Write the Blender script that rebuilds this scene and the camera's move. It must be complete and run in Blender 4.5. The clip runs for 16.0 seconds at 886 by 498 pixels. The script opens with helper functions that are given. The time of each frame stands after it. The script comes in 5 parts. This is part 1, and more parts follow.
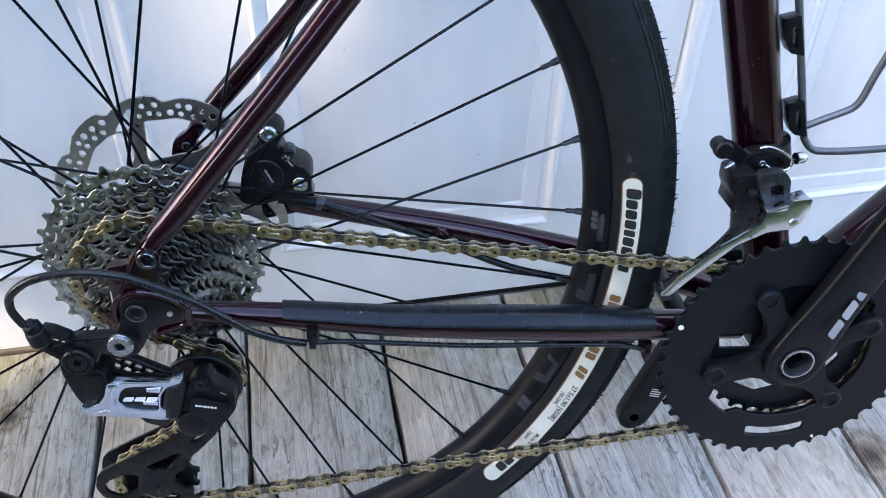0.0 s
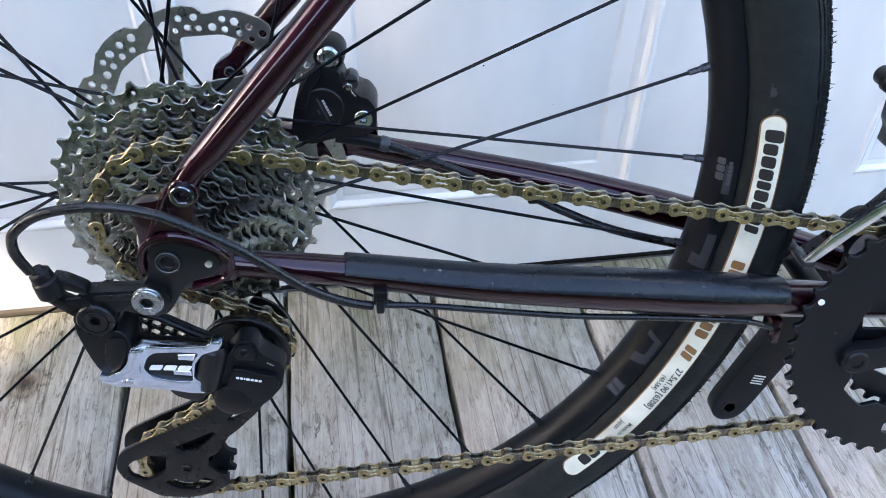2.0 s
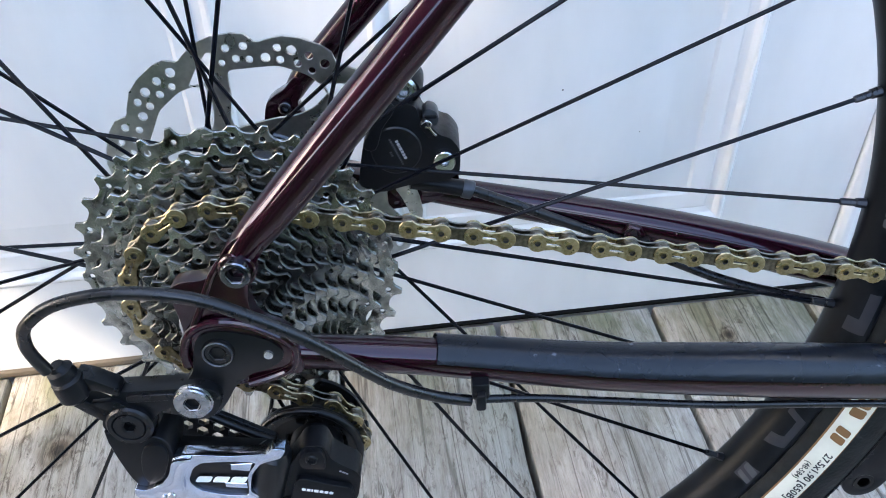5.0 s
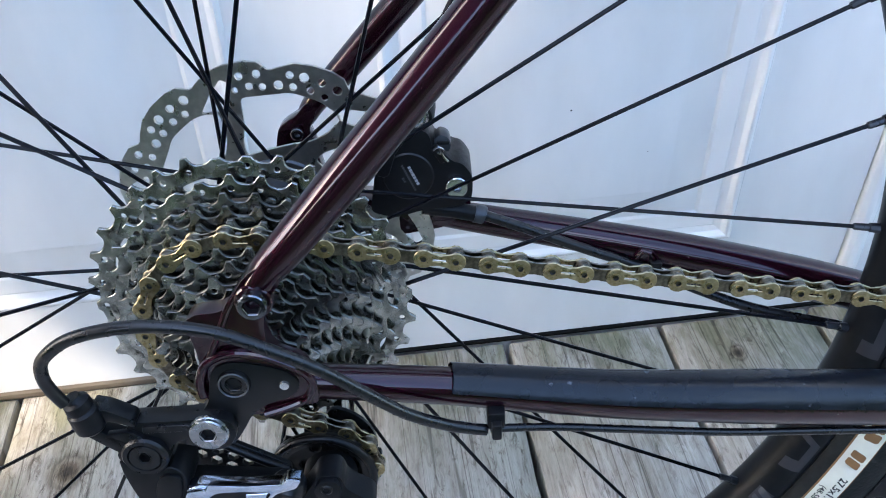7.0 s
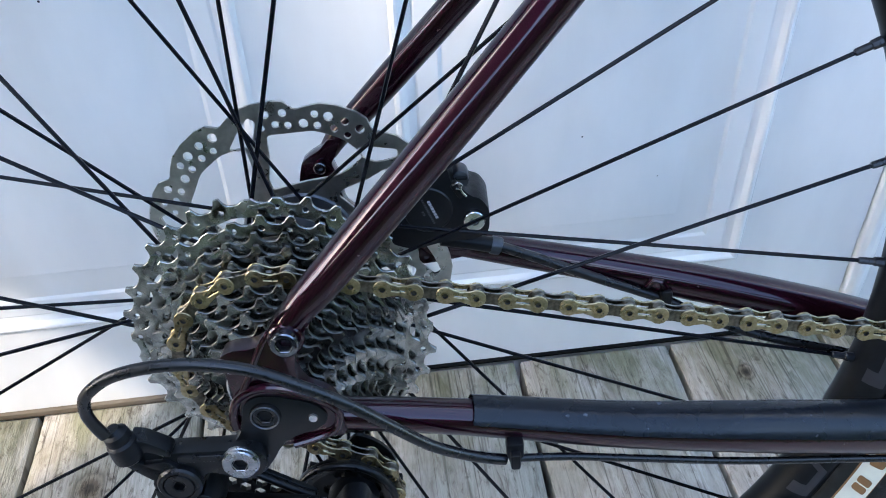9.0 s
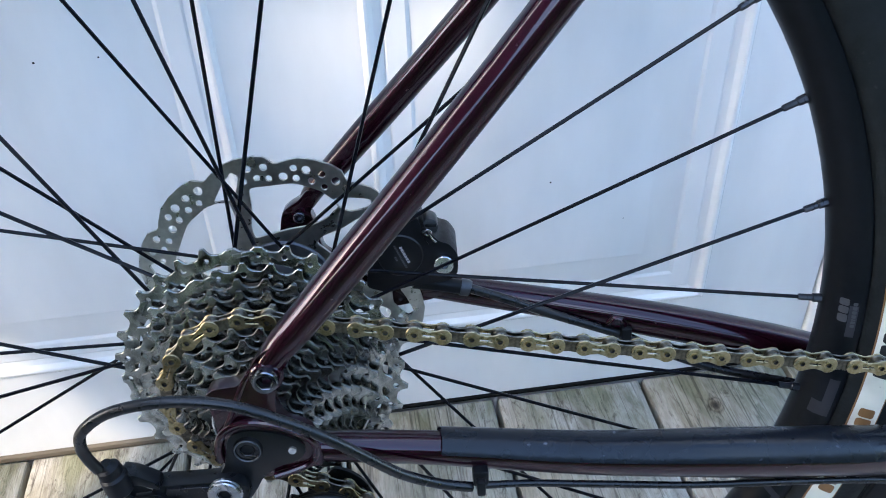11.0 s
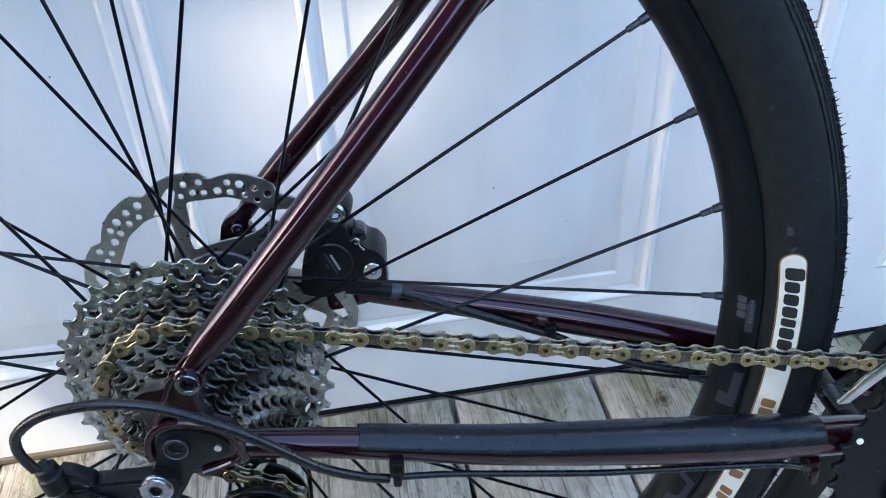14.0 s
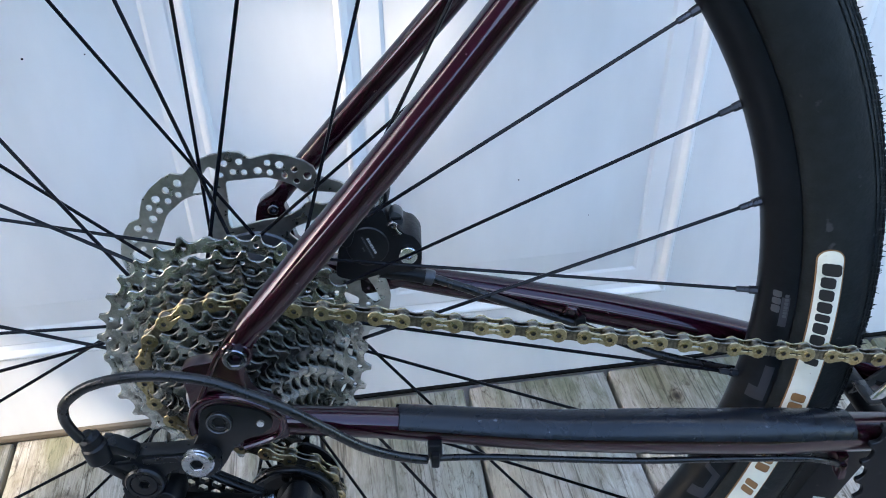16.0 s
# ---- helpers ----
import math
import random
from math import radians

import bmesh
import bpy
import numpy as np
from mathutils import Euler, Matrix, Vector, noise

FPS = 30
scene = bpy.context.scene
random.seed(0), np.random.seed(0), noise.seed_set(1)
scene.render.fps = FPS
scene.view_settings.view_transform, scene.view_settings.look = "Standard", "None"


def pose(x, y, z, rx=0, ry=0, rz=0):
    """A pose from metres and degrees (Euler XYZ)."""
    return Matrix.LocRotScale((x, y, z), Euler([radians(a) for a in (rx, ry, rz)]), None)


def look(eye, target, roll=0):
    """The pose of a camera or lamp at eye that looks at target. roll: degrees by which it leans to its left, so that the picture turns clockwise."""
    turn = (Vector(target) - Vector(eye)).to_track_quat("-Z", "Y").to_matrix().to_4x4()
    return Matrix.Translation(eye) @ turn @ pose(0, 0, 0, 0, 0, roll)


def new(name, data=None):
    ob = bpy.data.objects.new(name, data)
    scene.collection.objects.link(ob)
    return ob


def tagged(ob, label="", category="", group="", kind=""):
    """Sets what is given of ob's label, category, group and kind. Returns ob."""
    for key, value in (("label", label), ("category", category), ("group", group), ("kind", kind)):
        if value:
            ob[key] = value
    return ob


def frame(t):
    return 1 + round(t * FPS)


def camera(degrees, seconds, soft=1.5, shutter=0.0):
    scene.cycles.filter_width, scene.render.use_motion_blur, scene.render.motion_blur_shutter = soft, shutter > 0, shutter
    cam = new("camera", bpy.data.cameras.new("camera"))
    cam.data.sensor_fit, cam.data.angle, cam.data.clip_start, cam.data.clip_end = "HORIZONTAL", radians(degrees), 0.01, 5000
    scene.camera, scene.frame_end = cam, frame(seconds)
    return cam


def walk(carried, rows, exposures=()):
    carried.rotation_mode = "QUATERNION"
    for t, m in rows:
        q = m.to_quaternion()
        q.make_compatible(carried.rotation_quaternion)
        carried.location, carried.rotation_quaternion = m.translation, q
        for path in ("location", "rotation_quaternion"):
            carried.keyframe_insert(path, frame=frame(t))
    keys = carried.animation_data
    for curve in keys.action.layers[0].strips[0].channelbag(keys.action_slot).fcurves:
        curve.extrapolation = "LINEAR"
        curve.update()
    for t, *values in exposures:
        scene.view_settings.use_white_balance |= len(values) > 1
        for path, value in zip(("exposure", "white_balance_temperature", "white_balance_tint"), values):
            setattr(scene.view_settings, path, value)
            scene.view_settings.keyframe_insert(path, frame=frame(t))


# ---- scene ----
cam = camera(54.3, 16.0, soft=1.0)
# seconds, eye in metres, turn in degrees
ROWS = [
    (0, 0.1404, -0.4470, 0.7094, 48.68, -1.11, -4.91),
    (0.5, 0.1256, -0.4346, 0.6708, 48.00, -0.72, -2.39),
    (1, 0.1123, -0.4253, 0.6551, 47.48, -1.08, -2.01),
    (1.5, 0.1068, -0.4108, 0.6427, 47.42, -1.27, -2.36),
    (2, 0.1118, -0.3829, 0.6316, 47.26, -1.09, -2.54),
    (2.5, 0.1354, -0.3636, 0.6414, 46.97, -0.20, -1.91),
    (3, 0.1305, -0.3206, 0.6008, 46.71, 1.00, -3.08),
    (3.5, 0.1131, -0.3058, 0.5828, 47.37, 1.52, -3.07),
    (4, 0.1035, -0.3074, 0.5806, 47.63, 1.16, -1.67),
    (4.2, 0.0988, -0.3070, 0.5838, 47.79, 1.11, -1.35),
    (6.3, 0.0813, -0.2977, 0.5952, 48.85, 1.33, -1.40),
    (6.5, 0.0819, -0.2979, 0.5940, 48.90, 1.40, -1.39),
    (7, 0.0815, -0.2986, 0.5976, 49.17, 1.51, -1.31),
    (7.5, 0.0822, -0.2995, 0.5973, 49.32, 1.67, -1.50),
    (8, 0.0794, -0.3027, 0.6016, 49.47, 1.77, -1.34),
    (8.5, 0.0777, -0.3038, 0.6054, 49.80, 1.72, -1.09),
    (8.7, 0.0756, -0.3011, 0.6100, 49.57, 1.74, -0.95),
    (11, 0.0841, -0.3256, 0.6377, 52.32, 1.81, -2.20),
    (11.5, 0.0887, -0.3280, 0.6385, 52.41, 1.74, -2.32),
    (12, 0.1000, -0.3382, 0.6431, 52.13, 2.20, -2.90),
    (12.5, 0.1208, -0.3391, 0.6531, 52.13, 2.98, -3.98),
    (13, 0.1195, -0.3431, 0.6631, 52.40, 2.81, -3.79),
    (13.5, 0.1203, -0.3462, 0.6627, 52.54, 2.61, -3.57),
    (14, 0.1194, -0.3474, 0.6567, 52.28, 2.23, -3.36),
    (14.5, 0.1159, -0.3477, 0.6527, 51.88, 2.14, -3.08),
    (15, 0.1113, -0.3453, 0.6568, 51.93, 2.02, -2.79),
    (15.5, 0.1081, -0.3475, 0.6568, 52.07, 1.36, -2.45),
    (16, 0.0967, -0.3526, 0.6542, 52.11, 0.75, -2.45),
]
walk(cam, [(t, pose(x, y, z, rx, ry, rz)) for t, x, y, z, rx, ry, rz in ROWS], exposures=[(0.0, 3.03, 5960, 10.5), (3.5, 3.37, 6280, 10), (7.0, 3.1, 5870, 8), (11.0, 3.0, 5720, 7), (16.0, 3.02, 5790, 7)])

# ---- light ----
SUN_ELEV, SUN_AZ = 37.5, -152.8      # degrees; azimuth of the way to the sun, from +x counter-clockwise
world = bpy.data.worlds.new("sky")
scene.world = world
world.use_nodes = True
wn, wl = world.node_tree.nodes, world.node_tree.links
sky = wn.new("ShaderNodeTexSky")
sky.sky_type, sky.sun_disc = "NISHITA", False
sky.sun_elevation, sky.sun_rotation = radians(SUN_ELEV), radians(90 - SUN_AZ)
sky.air_density, sky.dust_density, sky.ozone_density = 1.0, 1.5, 1.0
# scattered bright clouds over the blue sky
sky_dir, cloud = wn.new("ShaderNodeTexCoord"), wn.new("ShaderNodeTexNoise")
cloud.inputs["Scale"].default_value, cloud.inputs["Detail"].default_value, cloud.inputs["Roughness"].default_value = 2.6, 7.0, 0.6
wl.new(sky_dir.outputs["Generated"], cloud.inputs["Vector"])
cloud_ramp = wn.new("ShaderNodeValToRGB")
cloud_ramp.color_ramp.elements[0].position, cloud_ramp.color_ramp.elements[1].position = 0.54, 0.7
cloud_ramp.color_ramp.elements[0].color, cloud_ramp.color_ramp.elements[1].color = (0.25, 0.25, 0.25, 1), (1.0, 0.74, 0.5, 1)
wl.new(cloud.outputs["Fac"], cloud_ramp.inputs[0])
lit_sky = wn.new("ShaderNodeVectorMath")
lit_sky.operation = "MULTIPLY"
wl.new(sky.outputs[0], lit_sky.inputs[0])
wl.new(cloud_ramp.outputs[0], lit_sky.inputs[1])
gain = wn.new("ShaderNodeVectorMath")
gain.operation = "SCALE"
gain.inputs["Scale"].default_value = 3.4
wl.new(lit_sky.outputs[0], gain.inputs[0])
wl.new(gain.outputs[0], wn["Background"].inputs[0])
wn["Background"].inputs[1].default_value = 0.15
sun_data = bpy.data.lights.new("sun", "SUN")
sun_data.energy, sun_data.angle, sun_data.color = 1.0, radians(0.53), (1.0, 0.8, 0.58)
SUN_WAY = Vector((math.cos(radians(SUN_ELEV)) * math.cos(radians(SUN_AZ)), math.cos(radians(SUN_ELEV)) * math.sin(radians(SUN_AZ)), math.sin(radians(SUN_ELEV))))
sun = new("sun", sun_data)
sun.matrix_world = look(SUN_WAY * 20, (0, 0, 0))


# ---- materials ----
def material(name, color, rough=0.5, metal=0.0, coat=0.0, vary=0.15, grain=60.0, stretch=(1, 1, 1), bump=0.0, bump_scale=400.0,
             dark=None, wear=0.0, wear_color=(0.5, 0.5, 0.5), wear_scale=25.0, rough_vary=0.12, island=0.0, spec=0.5, coarse=8.0):
    """A surface with tone variation at two scales, fine relief, uneven gloss and wear."""
    m = bpy.data.materials.new(name)
    m.use_nodes = True
    n, l = m.node_tree.nodes, m.node_tree.links
    b = n["Principled BSDF"]
    b.inputs["Metallic"].default_value = metal
    b.inputs["Coat Weight"].default_value = coat
    b.inputs["Coat Roughness"].default_value = 0.075
    b.inputs["Specular IOR Level"].default_value = spec
    tc = n.new("ShaderNodeTexCoord")
    mp = n.new("ShaderNodeMapping")
    mp.inputs["Scale"].default_value = stretch
    l.new(tc.outputs["Object"], mp.inputs["Vector"])

    def noise_at(scale, detail=4.0):
        t = n.new("ShaderNodeTexNoise")
        t.inputs["Scale"].default_value, t.inputs["Detail"].default_value = scale, detail
        l.new(mp.outputs[0], t.inputs["Vector"])
        return t.outputs["Fac"]

    def ramp(fac, p0, p1, c0, c1):
        r = n.new("ShaderNodeValToRGB")
        r.color_ramp.elements[0].position, r.color_ramp.elements[1].position = p0, p1
        r.color_ramp.elements[0].color, r.color_ramp.elements[1].color = (*c0, 1), (*c1, 1)
        l.new(fac, r.inputs[0])
        return r.outputs[0]

    def mix(kind, fac, a, c):
        x = n.new("ShaderNodeMix")
        x.data_type, x.blend_type = "RGBA", kind
        if isinstance(fac, float):
            x.inputs[0].default_value = fac
        else:
            l.new(fac, x.inputs[0])
        l.new(a, x.inputs[6])
        l.new(c, x.inputs[7])
        return x.outputs[2]

    lo = dark or tuple(c * (1 - vary) for c in color)
    hi = tuple(min(1, c * (1 + vary)) for c in color)
    col = ramp(noise_at(grain), 0.3, 0.7, lo, hi)
    col2 = ramp(noise_at(coarse), 0.3, 0.75, tuple([1 - vary * 0.8] * 3), (1, 1, 1))
    col = mix("MULTIPLY", 1.0, col, col2)
    if island:
        oi = n.new("ShaderNodeObjectInfo")
        col = mix("MULTIPLY", 1.0, col, ramp(oi.outputs["Random"], 0.0, 1.0, tuple([1 - island] * 3), (1, 1, 1)))
    if wear:
        w = ramp(noise_at(wear_scale, 8.0), 0.72 - wear, 0.76 - wear * 0.5, (0, 0, 0), (1, 1, 1))
        wc = n.new("ShaderNodeRGB")
        wc.outputs[0].default_value = (*wear_color, 1)
        col = mix("MIX", w, col, wc.outputs[0])
    l.new(col, b.inputs["Base Color"])
    rr = n.new("ShaderNodeMapRange")
    rr.inputs["To Min"].default_value, rr.inputs["To Max"].default_value = max(0.02, rough - rough_vary), min(1, rough + rough_vary)
    l.new(noise_at(grain * 0.7, 6.0), rr.inputs["Value"])
    l.new(rr.outputs[0], b.inputs["Roughness"])
    if bump:
        bp = n.new("ShaderNodeBump")
        bp.inputs["Strength"].default_value, bp.inputs["Distance"].default_value = bump, 0.001
        l.new(noise_at(bump_scale, 5.0), bp.inputs["Height"])
        l.new(bp.outputs[0], b.inputs["Normal"])
    return m


M_PAINT = material("maroon_paint", (0.019, 0.0008, 0.0068), 0.36, 0.7, 0.9, 0.2, 1500, rough_vary=0.05, coarse=20, wear=0.006, wear_color=(0.12, 0.1, 0.09), wear_scale=260, spec=0.1)
M_BLACK = material("black_anodised", (0.005, 0.0055, 0.0065), 0.33, 0.0, 0.0, 0.2, 300, bump=0.06, bump_scale=2500, spec=0.3)
M_SATIN = material("satin_black_alloy", (0.005, 0.0053, 0.0062), 0.3, 0.0, 0.0, 0.15, 200, bump=0.05, bump_scale=2500, wear=0.008, wear_color=(0.06, 0.06, 0.06), wear_scale=150, spec=0.26)
M_CRANK = material("grey_black_crank_alloy", (0.0044, 0.0055, 0.0075), 0.34, 0.0, 0.0, 0.2, 150, bump=0.06, bump_scale=2500, spec=0.2, wear=0.01, wear_color=(0.03, 0.03, 0.033), wear_scale=120)
M_PLASTIC = material("black_plastic", (0.0036, 0.004, 0.0052), 0.4, 0.0, 0.0, 0.2, 400, bump=0.1, bump_scale=2000, spec=0.22)
M_RUBBER = material("tyre_rubber", (0.0085, 0.0112, 0.0122), 0.6, 0.0, 0.0, 0.3, 120, bump=0.35, bump_scale=500, wear=0.05, wear_color=(0.035, 0.038, 0.04), wear_scale=110, spec=0.24)
M_TREAD = material("dusty_tread_rubber", (0.012, 0.0135, 0.014), 0.7, 0.0, 0.0, 0.3, 160, bump=0.3, bump_scale=600, wear=0.14, wear_color=(0.055, 0.056, 0.055), wear_scale=60, spec=0.25)
M_COVER = material("charcoal_vinyl_cover", (0.006, 0.0078, 0.012), 0.27, 0.0, 0.0, 0.25, 70, bump=0.2, bump_scale=160, wear=0.03, wear_color=(0.09, 0.095, 0.11), wear_scale=190, spec=0.32, rough_vary=0.1)
M_RIM = material("black_rim", (0.0048, 0.006, 0.0078), 0.36, 0.0, 0.0, 0.2, 200, bump=0.06, bump_scale=1800, spec=0.18)
M_SPOKE = material("black_spoke", (0.0022, 0.0028, 0.0055), 0.22, 0.0, 0.0, 0.15, 300, spec=0.16)
M_NIPPLE = material("dark_grey_nipple", (0.03, 0.032, 0.038), 0.3, 0.6, 0.0, 0.2, 300, spec=0.5)
M_STEEL = material("nickel_sprocket_steel", (0.43, 0.435, 0.41), 0.26, 1.0, 0.0, 0.45, 190, dark=(0.19, 0.192, 0.175), wear=0.12, wear_color=(0.035, 0.032, 0.026), wear_scale=120, rough_vary=0.16, coarse=50)
M_GREASE = material("greasy_tooth_edges", (0.15, 0.148, 0.138), 0.4, 1.0, 0.0, 0.4, 300, dark=(0.035, 0.034, 0.031), rough_vary=0.15)
M_ROTOR = material("brushed_rotor_steel", (0.5, 0.505, 0.48), 0.3, 1.0, 0.0, 0.15, 240, rough_vary=0.1, bump=0.1, bump_scale=900)
M_CARRIER = material("dark_grey_alloy", (0.075, 0.08, 0.09), 0.4, 0.7, 0.0, 0.12, 200)
M_SILVER = material("polished_silver_alloy", (0.58, 0.64, 0.77), 0.12, 1.0, 0.0, 0.1, 120, rough_vary=0.06)
M_FDSILVER = material("bright_silver_cage", (0.56, 0.58, 0.61), 0.2, 1.0, 0.0, 0.2, 90, wear=0.05, wear_color=(0.12, 0.12, 0.12), wear_scale=120)
M_BOLT = material("zinc_bolt", (0.55, 0.57, 0.59), 0.2, 1.0, 0.0, 0.15, 300)
M_CAPBOLT = material("worn_steel_cap_bolt", (0.36, 0.37, 0.39), 0.27, 1.0, 0.0, 0.2, 300, wear=0.06, wear_color=(0.08, 0.08, 0.08), wear_scale=200)
M_DARKBOLT = material("dark_steel_bolt", (0.17, 0.18, 0.2), 0.2, 1.0, 0.0, 0.2, 300, wear=0.05, wear_color=(0.04, 0.04, 0.04), wear_scale=200)
M_GOLD = material("gold_chain_plate", (0.43, 0.37, 0.235), 0.3, 1.0, 0.0, 0.2, 500, dark=(0.3, 0.235, 0.105), wear=0.05, wear_color=(0.07, 0.055, 0.03), wear_scale=300, island=0.2)
M_LINK = material("dark_oiled_link", (0.23, 0.205, 0.16), 0.3, 1.0, 0.0, 0.3, 400, dark=(0.09, 0.08, 0.062), island=0.25)
M_AXLE = material("dark_grey_axle", (0.02, 0.02, 0.021), 0.25, 0.5, 0.0, 0.2, 200, spec=0.5)
# near-black that paints the shade inside sockets, pin bores and the pedal hole
M_HOLE = material("hole_shade", (0.008, 0.008, 0.009), 0.6)
M_CABLE = material("black_cable_housing", (0.006, 0.006, 0.007), 0.28, 0.0, 0.0, 0.2, 200, bump=0.05, bump_scale=1500, spec=0.4)
M_WHITE = material("white_print", (0.8, 0.8, 0.77), 0.5, vary=0.06, grain=90, wear=0.01, wear_color=(0.4, 0.38, 0.34), wear_scale=200)
M_LABEL = material("cream_label", (0.66, 0.67, 0.57), 0.5, vary=0.1, grain=70, wear=0.03, wear_color=(0.35, 0.33, 0.27), wear_scale=160)
M_FDGREY = material("dark_polished_link", (0.035, 0.037, 0.041), 0.28, 0.6, vary=0.2, grain=200)
M_PALE = material("pale_grey_print", (0.3, 0.305, 0.32), 0.5, vary=0.1, grain=90)
M_GREYPRINT = material("grey_print", (0.055, 0.057, 0.062), 0.5, vary=0.1, grain=90, spec=0.3)
M_DIMPRINT = material("dim_print", (0.024, 0.026, 0.031), 0.45, vary=0.1, grain=90, spec=0.3)
M_INK = material("black_print", (0.012, 0.012, 0.012), 0.5)
M_ORANGE = material("orange_brown_print", (0.2, 0.105, 0.035), 0.5)
M_SPOKE_END = material("bright_wire", (0.6, 0.6, 0.6), 0.2, 1.0, vary=0.1, grain=200)
M_CAGE = material("grey_cage_wire", (0.16, 0.165, 0.18), 0.4, 0.7, vary=0.1, grain=200)
M_DOOR = material("white_door_paint", (0.79, 0.79, 0.775), 0.1, 0.0, 0.0, 0.05, 22, stretch=(1, 1, 0.35), bump=0.05, bump_scale=45, rough_vary=0.06, coarse=5)
M_SILL = material("brown_timber_threshold", (0.13, 0.105, 0.075), 0.6, 0.0, 0.0, 0.35, 40, stretch=(0.3, 1, 1), bump=0.3, bump_scale=200, spec=0.3)
M_SEAL = material("black_rubber_seal", (0.005, 0.005, 0.005), 0.7, spec=0.1)
M_SIDING = material("white_house_siding", (0.7, 0.71, 0.71), 0.5, vary=0.06, grain=10, bump=0.05, bump_scale=80)
M_SUN_BLOCK = material("sun_block_grey", (0.3, 0.3, 0.3), 0.6, vary=0.1, grain=12)
M_HEDGE = material("green_hedge_leaves", (0.065, 0.1, 0.032), 0.7, vary=0.5, grain=25, bump=1.0, bump_scale=40, coarse=3)
M_GRASS = material("lawn", (0.06, 0.09, 0.028), 0.9, vary=0.4, grain=30, bump=1.0, bump_scale=80, coarse=0.7)


KNOTS = ((0.350, 0.234, 0.0065), (-0.235, 0.128, 0.012), (0.62, 0.02, 0.02))   # in metres: x, y, radius


def wood_material():
    """Weathered grey deck softwood: long dark grain streaks along y, blotches, a few knots, board to board tone."""
    m = bpy.data.materials.new("weathered_deck_wood")
    m.use_nodes = True
    n, l = m.node_tree.nodes, m.node_tree.links
    b = n["Principled BSDF"]
    tc, oi = n.new("ShaderNodeTexCoord"), n.new("ShaderNodeObjectInfo")
    add = n.new("ShaderNodeVectorMath")
    mul = n.new("ShaderNodeVectorMath")
    mul.operation = "SCALE"
    comb = n.new("ShaderNodeCombineXYZ")
    for i in range(3):
        l.new(oi.outputs["Random"], comb.inputs[i])
    l.new(comb.outputs[0], mul.inputs[0])
    mul.inputs["Scale"].default_value = 7.0
    l.new(tc.outputs["Object"], add.inputs[0])
    l.new(mul.outputs[0], add.inputs[1])

    def tex(scale, sx, sy, detail=5.0, rough=0.6, dist=0.0):
        mp = n.new("ShaderNodeMapping")
        mp.inputs["Scale"].default_value = (sx, sy, 1)
        l.new(add.outputs[0], mp.inputs["Vector"])
        t = n.new("ShaderNodeTexNoise")
        t.inputs["Scale"].default_value, t.inputs["Detail"].default_value = scale, detail
        t.inputs["Roughness"].default_value, t.inputs["Distortion"].default_value = rough, dist
        l.new(mp.outputs[0], t.inputs["Vector"])
        return t.outputs["Fac"]

    def ramp(fac, stops):
        r = n.new("ShaderNodeValToRGB")
        while len(r.color_ramp.elements) < len(stops):
            r.color_ramp.elements.new(0.5)
        for e, (p, c) in zip(r.color_ramp.elements, stops):
            e.position, e.color = p, (*c, 1)
        l.new(fac, r.inputs[0])
        return r.outputs[0]

    def mix(kind, fac, a, c):
        x = n.new("ShaderNodeMix")
        x.data_type, x.blend_type = "RGBA", kind
        if isinstance(fac, float):
            x.inputs[0].default_value = fac
        else:
            l.new(fac, x.inputs[0])
        l.new(a, x.inputs[6])
        l.new(c, x.inputs[7])
        return x.outputs[2]

    band = tex(1.0, 30, 2.4, 5.0, 0.62, 0.5)         # broad growth bands
    grain = tex(1.0, 170, 14.0, 9.0, 0.76, 0.7)       # fibres
    fine = tex(1.0, 560, 26.0, 4.0, 0.7)              # hair-fine fibres
    fleck = tex(1.0, 140, 40.0, 7.0, 0.76, 0.9)     # dark weathered flecks
    blot = tex(1.0, 12, 5.0, 5.0, 0.65, 0.6)
    warm = tex(1.0, 5, 2.0, 3.0)
    crack = tex(1.0, 46, 0.9, 3.0, 0.5, 0.1)
    col = ramp(grain, [(0.28, (0.385, 0.356, 0.333)), (0.44, (0.53, 0.498, 0.47)), (0.56, (0.62, 0.588, 0.56)), (0.74, (0.69, 0.66, 0.635))])
    col = mix("MULTIPLY", 0.55, col, ramp(band, [(0.34, (0.60, 0.57, 0.53)), (0.5, (1, 1, 1)), (0.66, (0.8, 0.79, 0.77))]))
    col = mix("MULTIPLY", 0.5, col, ramp(fine, [(0.32, (0.5, 0.48, 0.45)), (0.5, (1, 1, 1))]))
    patch = n.new("ShaderNodeMath")
    patch.operation = "MULTIPLY"
    l.new(ramp(fleck, [(0.51, (0, 0, 0)), (0.63, (1, 1, 1))]), patch.inputs[0])
    l.new(ramp(blot, [(0.40, (0.2, 0.2, 0.2)), (0.58, (1, 1, 1))]), patch.inputs[1])
    dark = n.new("ShaderNodeRGB")
    dark.outputs[0].default_value = (0.17, 0.145, 0.125, 1)
    col = mix("MIX", patch.outputs[0], col, dark.outputs[0])
    col = mix("MULTIPLY", 0.6, col, ramp(crack, [(0.488, (1, 1, 1)), (0.496, (0.2, 0.18, 0.16)), (0.504, (0.2, 0.18, 0.16)), (0.512, (1, 1, 1))]))
    geo = n.new("ShaderNodeNewGeometry")
    wob = n.new("ShaderNodeTexNoise")
    wob.inputs["Scale"].default_value = 60.0
